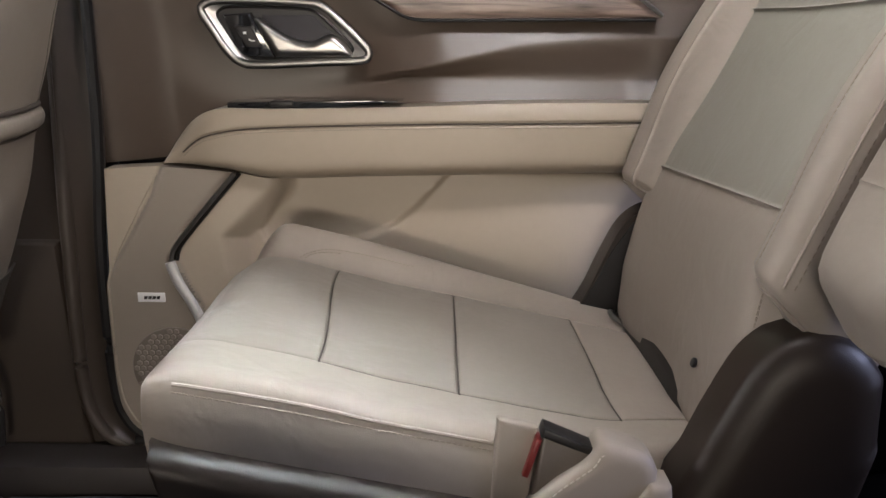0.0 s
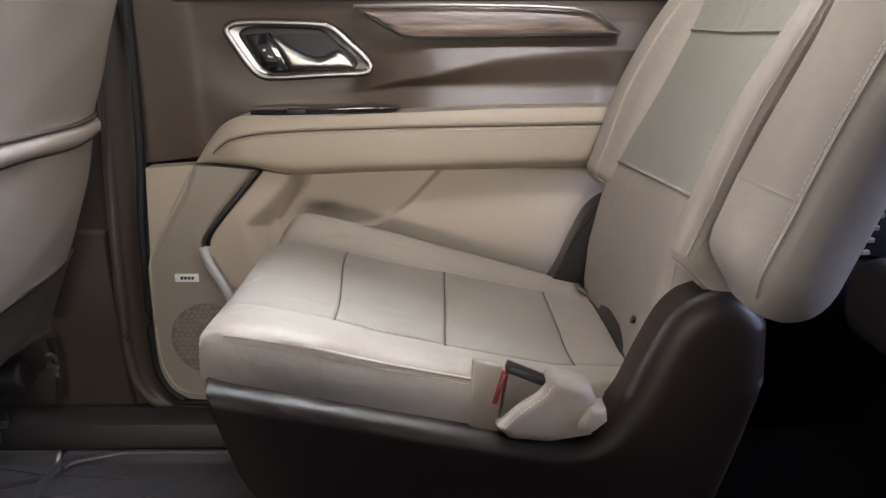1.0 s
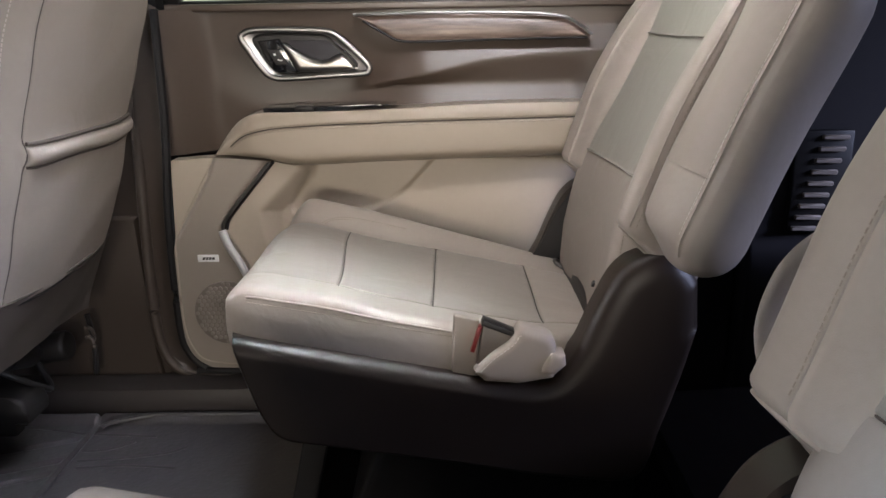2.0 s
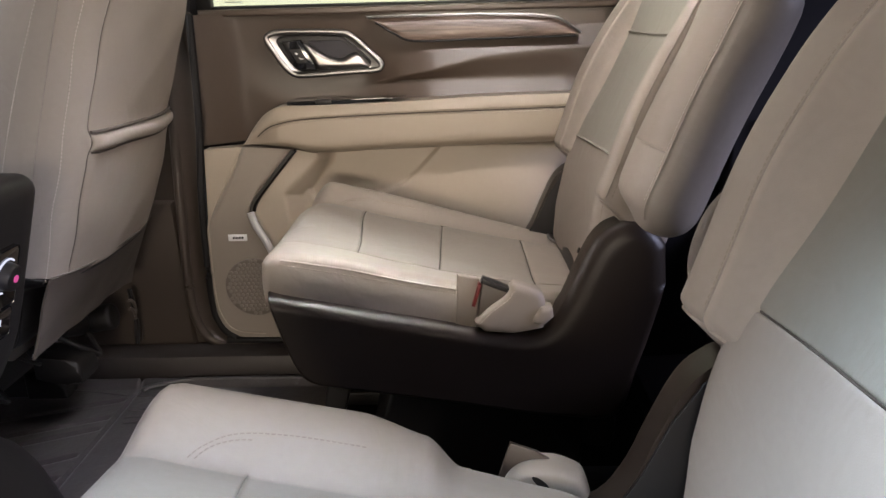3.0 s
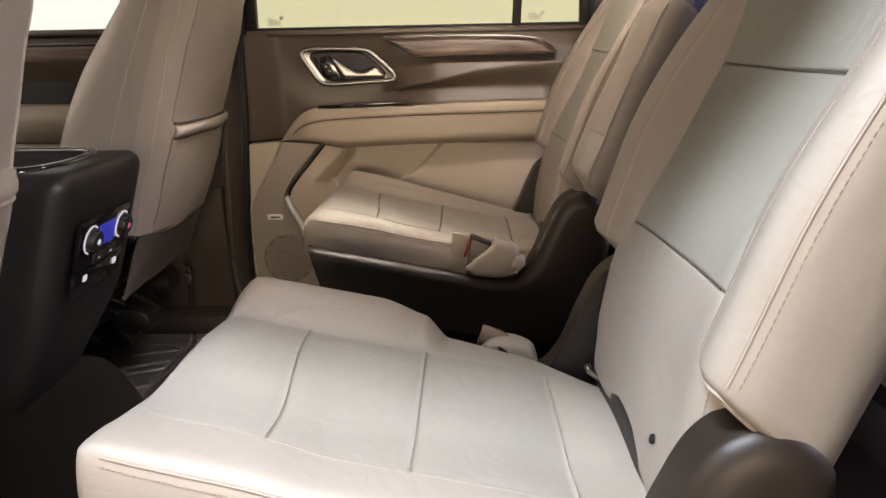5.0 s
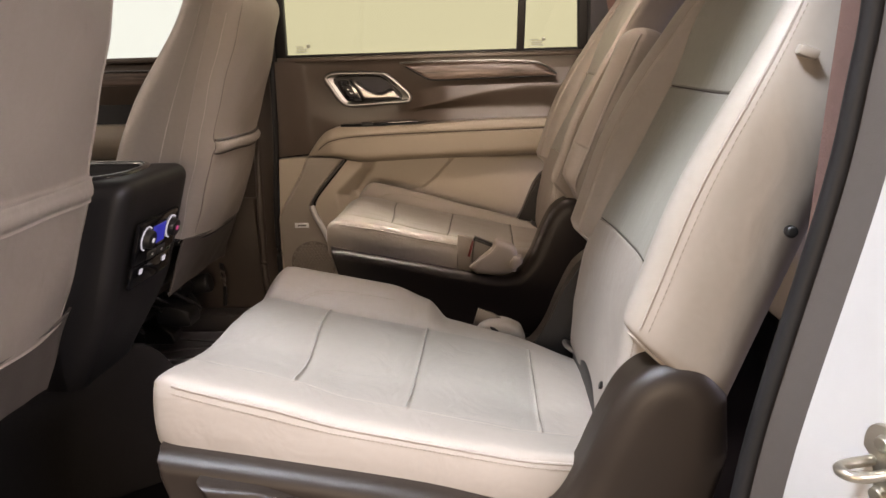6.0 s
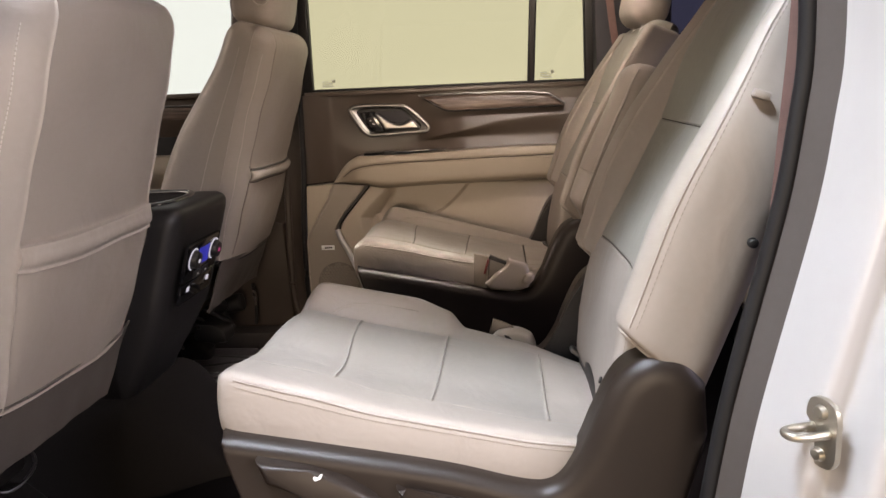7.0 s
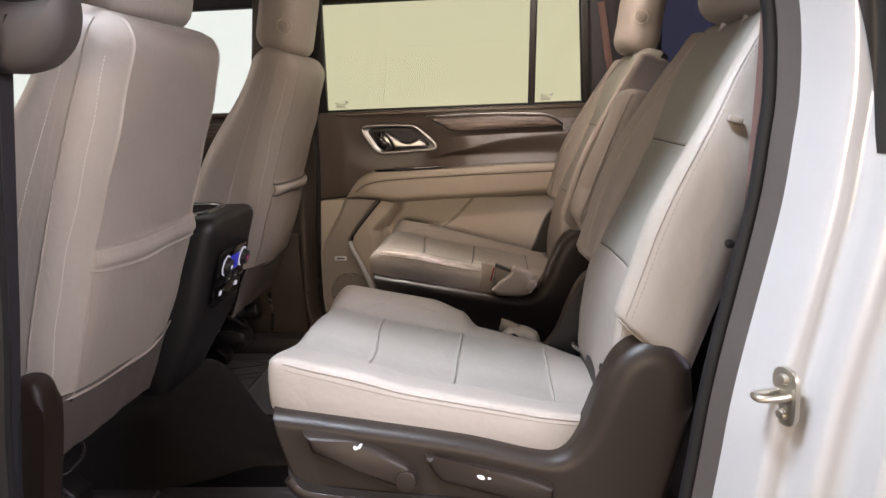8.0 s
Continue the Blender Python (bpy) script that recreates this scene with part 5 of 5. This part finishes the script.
v, f, c = pad(lines(-1.35, -0.545, 0.03, 0.03), lines(-0.155, 0.155, 0.03, 0.02), lines(0.05, 0.622, 0.03, 0.02), 0.034, con_bend)
for ob in split(v, f, c, [("console_base", c[:, 2] < 0.40), ("console_body", np.ones(len(f), bool))], [BLACK, BLACK], con):
    in_con(ob)
on_con = Matrix.Translation((-0.566, 0.016, 0.490)) @ Matrix.Rotation(radians(16.7), 4, "Y")
face = lambda x0, x1, y0, y1, z0, z1, r=0.002: rounded_box((x0, y0, z0), (x1, y1, z1), r, 2, on_con)
rim = curve_through([(-0.92, -0.075), (-0.68, -0.085), (-0.625, -0.070), (-0.603, -0.02), (-0.598, 0.035), (-0.603, 0.09), (-0.625, 0.140), (-0.68, 0.155), (-0.92, 0.145)], 6, closed=True)
in_con(bar("tray_rim", [(x, y, 0.6205) for x, y in rim], 0.008, GLOSSBLACK, con, "gloss black rim round the open tray", closed=True, seg=12))
mid = rim.mean(0)
in_con(bar("tray_chrome", [(mid[0] + (x - mid[0]) * 0.94, mid[1] + (y - mid[1]) * 0.87, 0.6255) for x, y in rim], 0.0022, CHROME, con, "thin chrome line inside the rim", closed=True))
# the tray isn't hollowed out: this dark plate carries its shade
in_con(part("tray_hollow_shade", rounded_box((-0.95, -0.07, 0.612), (-0.615, 0.14, 0.6242), 0.002, 1), CARPET, con, "dark plate standing for the tray's shaded hollow"))
in_con(part("console_lid", rounded_box((-1.32, -0.105, 0.616), (-0.94, 0.175, 0.655), 0.018, 4), VINYL, con, "padded lid of the console"))
panel = in_con(part("climate_panel", face(-0.004, 0.006, -0.093, 0.093, -0.040, 0.050, 0.008), GLOSSBLACK, con, "gloss black rear climate control panel"))
part("display", face(0.005, 0.0072, -0.030, 0.030, -0.008, 0.032, 0.001), BLUEGLOW, panel, "lit blue climate display")
for y, lit in ((-0.058, WHITEGLOW), (0.058, REDGLOW)):
    m = on_con @ Matrix.Translation((0.012, y, 0.014)) @ Matrix.Rotation(radians(90), 4, "Y")
    knob = part("control_knob", cylinder_bm(0.0205, 0.016, m, 32, 0.0175, 0.002), BLACK, panel)
    a = np.linspace(0.15 * math.pi, 1.3 * math.pi, 40)
    ringp = [on_con @ Vector((0.0072, y + 0.0235 * math.cos(t + 0.4), 0.014 + 0.0235 * math.sin(t + 0.4))) for t in a]
    bar("lit_ring", ringp, 0.0014, WHITEGLOW, knob, "white lit ring")
    part("knob_mark", cylinder_bm(0.005, 0.002, on_con @ Matrix.Translation((0.0202, y, 0.014)) @ Matrix.Rotation(radians(90), 4, "Y"), 18), lit, knob)
for y in (-0.022, 0.022):
    key = part("climate_key", face(0.005, 0.009, y - 0.019, y + 0.019, -0.036, -0.018, 0.002), BLACK, panel)
    part("key_mark", face(0.0088, 0.0095, y - 0.004, y + 0.004, -0.029, -0.025, 0.0002), WHITEPRINT, key)
socket = in_con(part("socket_panel", face(-0.004, 0.004, -0.093, 0.093, -0.088, -0.042, 0.006), GLOSSBLACK, con))
for y in (-0.055, 0.055):
    part("charge_port", face(0.0035, 0.0062, y - 0.006, y + 0.006, -0.062, -0.051, 0.001), WHITEGLOW, socket, "small lit charging port")

# ---------------------------------------------------------------- floor mats, far rear corner, seat belts, doorway
# each groove: its distance from the edge towards the tunnel, and how far it slants
MAT_GROOVES = ((0.136, 0.52), (0.214, 0.50), (0.317, 0.44), (0.363, 0.40), (0.442, 0.36))


def floor_mat(name, x0, x1, y0, y1, label, split_x=-0.702, rim=0.016):
    """A moulded mat: grooved and pebbled before a cross joint, smooth behind it, with a raised rim."""
    nx, ny = 170, 150
    xs, ys = np.linspace(x0, x1, nx), np.linspace(y0, y1, ny)
    verts = []
    for y in ys:
        for x in xs:
            edge = min(x - x0, x1 - x, y - y0, y1 - y)
            z = 0.012 + rim * float(smooth(0.030 - edge, 0, 0.026)) - 0.04 * float(smooth(0.004 - edge, 0, 0.004))
            if x < split_x - 0.012 and edge > 0.05:
                for y_at, lean in MAT_GROOVES:
                    z -= 0.008 * float(smooth(0.0085 - abs(y - y0 - y_at - lean * (x + 0.75)), 0, 0.005))
            z -= 0.010 * float(smooth(0.0055 - abs(x - split_x), 0, 0.004))
            verts.append((x, y, z))
    faces = [(j * nx + i, j * nx + i + 1, (j + 1) * nx + i + 1, (j + 1) * nx + i) for j in range(ny - 1) for i in range(nx - 1)]
    ob = tagged(put_mesh(name, verts, faces, MAT, sharp=60), label, "floor mat")
    return ob


mat_far = floor_mat("floor_mat", -1.02, -0.22, 0.20, 0.735, "black grooved rubber floor mat before the far chair")
rib = curve_through([(-0.678, 0.675), (-0.665, 0.695), (-0.600, 0.722), (-0.555, 0.728), (-0.30, 0.728)], 6)
bar("raised_rib", [(x, y, 0.025) for x, y in rib], 0.0055, MAT, mat_far, seg=8, flat=0.8)
for line in ([(-1.0, 0.722), (-0.843, 0.700), (-0.767, 0.686), (-0.712, 0.672)], [(-0.690, 0.670), (-0.624, 0.665), (-0.56, 0.659)], [(-0.685, 0.607), (-0.643, 0.611), (-0.609, 0.628), (-0.596, 0.641)],
             [(-0.680, 0.573), (-0.597, 0.581), (-0.52, 0.597), (-0.486, 0.619)], [(-0.672, 0.550), (-0.586, 0.556), (-0.485, 0.547)]):
    bar("raised_rib", [(x, y, 0.0135 + 0.014 * float(smooth(y, 0.70, 0.735))) for x, y in curve_through(line, 6)], 0.0030, MAT, mat_far, seg=8, flat=0.8)
floor_mat("floor_mat", -1.02, -0.24, -0.74, -0.18, "black grooved rubber floor mat beside the open doorway", rim=0.003)
# carpeted tunnel: wide and high under the console's foot, then falling and narrowing
hv = []
for x in np.linspace(-1.3, -0.15, 70):
    wide, high = 0.240 - 0.14 * float(smooth(x, -0.72, -0.50)), 0.200 - 0.18 * float(smooth(x, -0.72, -0.48))
    for u in np.linspace(-1, 1, 41):
        hv.append((x, 0.045 + wide * u, 0.002 + high * (1 - abs(u) ** 6) ** 0.7))
tagged(put_mesh("floor_tunnel", hv, [(j * 41 + i, (j + 1) * 41 + i, (j + 1) * 41 + i + 1, j * 41 + i + 1) for j in range(69) for i in range(40)], TUNNEL), "dark carpeted tunnel along the cabin floor", "floor", kind="structure")

# third row bench and louvred trim, dim behind the chairs
bench = thing("rear_bench", (1.25, 0.45, 0), "grey third row bench seat in deep shade", "seat")
v, f, c = pad(lines(0.67, 1.18, 0.05, 0.04), lines(-0.62, 0.70, 0.05, 0.05), lines(0.28, 0.42, 0.05, 0.04), 0.05)
put_mesh("cushion", v - np.array((1.25, 0.45, 0)), f, LEATHER, bench)
v, f, c = pad(lines(1.12, 1.26, 0.05, 0.04), lines(-0.62, 0.70, 0.05, 0.05), lines(0.36, 0.47, 0.05, 0.04), 0.05, lambda v: v + np.stack([0.3 * (v[:, 2] - 0.36), 0 * v[:, 1], 0 * v[:, 2]], 1))
part("base", rounded_box((-0.45, -1.02, 0.15), (0.0, 0.2, 0.32), 0.02), BLACK, bench)
put_mesh("backrest", v - np.array((1.25, 0.45, 0)), f, LEATHER, bench)
vent = thing("air_louvre", (0.725, 0.748, 0.495), "dark louvred air outlet in the side trim", "vent")
part("surround", rounded_box((-0.042, -0.006, -0.10), (0.068, 0.008, 0.10), 0.006), BLACK, vent)
for k in range(9):
    part("slat", rounded_box((-0.025, -0.014, -0.006), (0.025, -0.002, 0.003), 0.002, 1, Matrix.Translation((-0.010 + k * 0.0050, 0, -0.088 + k * 0.022))), VINYL, vent)
tagged(part("floor_step", prism([(0.42, 0.0), (1.05, 0.0), (1.05, 0.16), (0.80, 0.16), (0.78, 0.07), (0.42, 0.06)], -0.70, 0.74, 0.01), material("carpet_step", (0.035, 0.032, 0.042), 0.9, vary=0.2, bump=0.6, grain=700)), "dark carpeted step before the third row", "floor", kind="structure")


def seat_belt(points, label):
    v, f = tube(curve_through(points, 10), 0.011, seg=8, flat=0.06, up=(0.25, 1.0, 0.1))
    return tagged(put_mesh("seat_belt", v, f, BELT), label, "seat belt")


seat_belt([(0.425, 0.79, 1.15), (0.445, 0.79, 1.00), (0.47, 0.788, 0.80), (0.45, 0.785, 0.50), (0.44, 0.785, 0.20)], "reddish brown seat belt hanging beside the pillar")
seat_belt([(0.436, -0.733, 1.15), (0.429, -0.734, 1.00), (0.424, -0.736, 0.87), (0.416, -0.738, 0.74), (0.408, -0.740, 0.55), (0.41, -0.742, 0.20)], "reddish brown seat belt hanging beside the open doorway")

# rear side of the open doorway: dark trim, rubber seal, white body
JZ = np.array([-0.30, 0.0, 0.20, 0.373, 0.503, 0.704, 0.80, 0.859, 0.948, 1.05, 1.20, 1.32])
JX = np.array([0.20, 0.262, 0.300, 0.328, 0.348, 0.391, 0.404, 0.409, 0.404, 0.380, 0.33, 0.28])


def jamb(name, profile, mat, label, category):
    """A panel swept up the rear edge of the doorway; profile is a list of (dx from the edge, y)."""
    zz = np.linspace(-0.30, 1.32, 90)
    sm = curve_through(np.stack([JX, JZ], 1), 10)
    xx = np.interp(zz, sm[:, 1], sm[:, 0])
    pr = np.array(profile)
    verts = [(x + dx, y, z) for x, z in zip(xx, zz) for dx, y in pr]
    w = len(pr)
    faces = [(j * w + i, j * w + i + 1, (j + 1) * w + i + 1, (j + 1) * w + i) for j in range(len(zz) - 1) for i in range(w - 1)]
    return tagged(put_mesh(name, verts, faces, mat, sharp=60), label, category, kind="structure")


jamb("pillar_trim", [tuple(p) for p in curve_through([(0.18, -0.71), (0.07, -0.745), (0.014, -0.776), (-0.002, -0.792), (-0.001, -0.798)], 5)], DARKTRIM, "dark plastic pillar trim at the rear of the doorway", "pillar trim")
jamb("door_seal", [(-0.002 + 0.0085 * math.cos(a), -0.803 + 0.0085 * math.sin(a)) for a in np.linspace(0, 2 * math.pi, 17)], RUBBER, "black rubber seal along the doorway", "door seal")
jamb("pillar_trim", [tuple(p) for p in curve_through([(0.004, -0.800), (0.003, -0.808), (0.013, -0.818), (0.021, -0.827), (0.025, -0.832), (0.025, -0.838)], 5)], SEALTRIM, "smooth brown-grey flange trim beside the doorway seal", "pillar trim")
jamb("body_side", [tuple(p) for p in curve_through([(0.022, -0.832), (0.027, -0.845), (0.034, -0.866), (0.044, -0.892), (0.051, -0.900), (0.062, -0.901), (0.072, -0.902), (0.079, -0.914), (0.086, -0.936), (0.096, -0.942), (0.112, -0.943), (0.122, -0.952), (0.130, -0.975), (0.142, -0.986), (0.20, -0.992), (0.60, -0.990), (1.6, -0.97)], 6)], PAINT, "pearl white painted body side at the doorway", "car body")

BODY = curve_through([(0.028, -0.866), (0.042, -0.892), (0.050, -0.900), (0.062, -0.901), (0.072, -0.902), (0.079, -0.914), (0.086, -0.936), (0.096, -0.942), (0.112, -0.943), (0.122, -0.952), (0.130, -0.975), (0.142, -0.986), (0.20, -0.992), (0.60, -0.990), (1.6, -0.97)], 6)
qv, qz = [], np.linspace(0.785, 1.32, 28)
qe = curve_through(np.stack([JX, JZ], 1), 10)
for z in qz:
    start = float(np.interp(z, (0.785, 0.867, 0.942, 1.32), (0.078, 0.067, 0.052, 0.034)))
    for k in np.linspace(0, 1, 48):
        dx = start + (1.5 - start) * k ** 3
        qv.append((float(np.interp(z, qe[:, 1], qe[:, 0])) + dx, float(np.interp(dx, BODY[:, 0], BODY[:, 1])) - 0.004, z))
tagged(put_mesh("quarter_window", qv, [(j * 48 + i, j * 48 + i + 1, (j + 1) * 48 + i + 1, (j + 1) * 48 + i) for j in range(27) for i in range(47)], BLACK), "dark quarter window and black surround in the body side", "window", kind="structure")
striker = thing("door_striker", (0.403, -0.9060, 0.512), "zinc plated door striker with two screws", "door striker")
tilt = Matrix.Rotation(radians(-72), 4, "Z") @ Matrix.Diagonal((1.0, 1, 0.82, 1))
part("plate", prism([tuple(p) for p in curve_through([(-0.020, 0.0), (-0.019, 0.028), (-0.010, 0.040), (0.010, 0.040), (0.019, 0.028), (0.020, 0.0), (0.019, -0.028), (0.010, -0.040), (-0.010, -0.040), (-0.019, -0.028)], 4, closed=True)], -0.003, 0.003, 0.001, 2, tilt), STEEL, striker)
for z in (-0.026, 0.026):
    part("screw", cylinder_bm(0.0085, 0.006, tilt @ Matrix.Translation((0, -0.005, z)) @ Matrix.Rotation(radians(90), 4, "X"), 18, 0.0065, 0.001), STEEL, striker)
hoop = [tilt @ Vector(p) for p in curve_through([(-0.010, 0.0, 0.003), (-0.010, -0.026, 0.004), (-0.005, -0.038, 0.005), (0.005, -0.038, 0.005), (0.010, -0.026, 0.004), (0.010, 0.0, 0.003)], 6)]
bar("hoop", hoop, 0.0044, STEEL, striker, seg=10)

# front side of the doorway: the pillar with its belt guide
side_trim("pillar_trim", [(-0.68, -0.02), (-0.615, -0.02), (-0.592, 0.38), (-0.562, 0.60), (-0.533, 0.84), (-0.500, 1.10), (-0.46, 1.30), (-0.60, 1.30), (-0.65, 0.84)], -0.86, -0.80, DARKTRIM, "dark pillar trim at the front of the doorway", "pillar trim", 0.014)
fseal = [(x, -0.866, z) for x, z in curve_through([(-0.600, -0.05), (-0.572, 0.38), (-0.545, 0.60), (-0.520, 0.84), (-0.49, 1.10), (-0.44, 1.30)], 8)]
tagged(bar("door_seal", fseal, 0.011, RUBBER), "black rubber seal along the front of the doorway", "door seal", kind="structure")
side_trim("body_side", [(-0.80, -0.30), (-0.60, -0.30), (-0.585, 0.30), (-0.555, 0.60), (-0.53, 0.84), (-0.45, 1.32), (-0.70, 1.32), (-0.80, 0.84)], -0.96, -0.875, PAINT, "pearl white painted pillar between the doors", "car body", 0.02)
guide = thing("belt_guide", (-0.47, -0.80, 0.98), "dark plastic seat belt guide on the pillar", "belt guide")
part("cover", rolled(curve_through([(-0.05, 0.020), (-0.02, 0.014), (0.020, 0.016), (0.040, 0.028)], 6), curve_through([(-0.05, -0.068), (-0.025, -0.069), (0.010, -0.060), (0.036, -0.036), (0.047, -0.005), (0.046, 0.022)], 6), -0.028, -0.058, -0.002, 0.034, 50, 30), SEALTRIM, guide)
part("upper_cover", rolled(curve_through([(-0.05, 0.12), (0.0, 0.12), (0.035, 0.118)], 6), curve_through([(-0.05, 0.036), (0.0, 0.034), (0.034, 0.042), (0.040, 0.075)], 6), -0.025, -0.045, -0.002, 0.020, 40, 24), SEALTRIM, guide)
part("slot", prism([(-0.05, 0.005), (0.036, 0.010), (0.036, 0.045), (-0.05, 0.045)], -0.030, 0.0, 0.003), BLACK, guide)
v, f = tube(curve_through([(-0.490, -0.835, 0.98), (-0.565, -0.825, 0.80), (-0.615, -0.81, 0.5), (-0.66, -0.80, 0.1)], 8), 0.024, seg=8, flat=0.06, up=(0.9, 0.1, 0.3))
tagged(put_mesh("seat_belt", v, f, material("black_webbing", (0.02, 0.02, 0.022), 0.8, vary=0.2, scale=60)), "black front seat belt on the pillar", "seat belt")
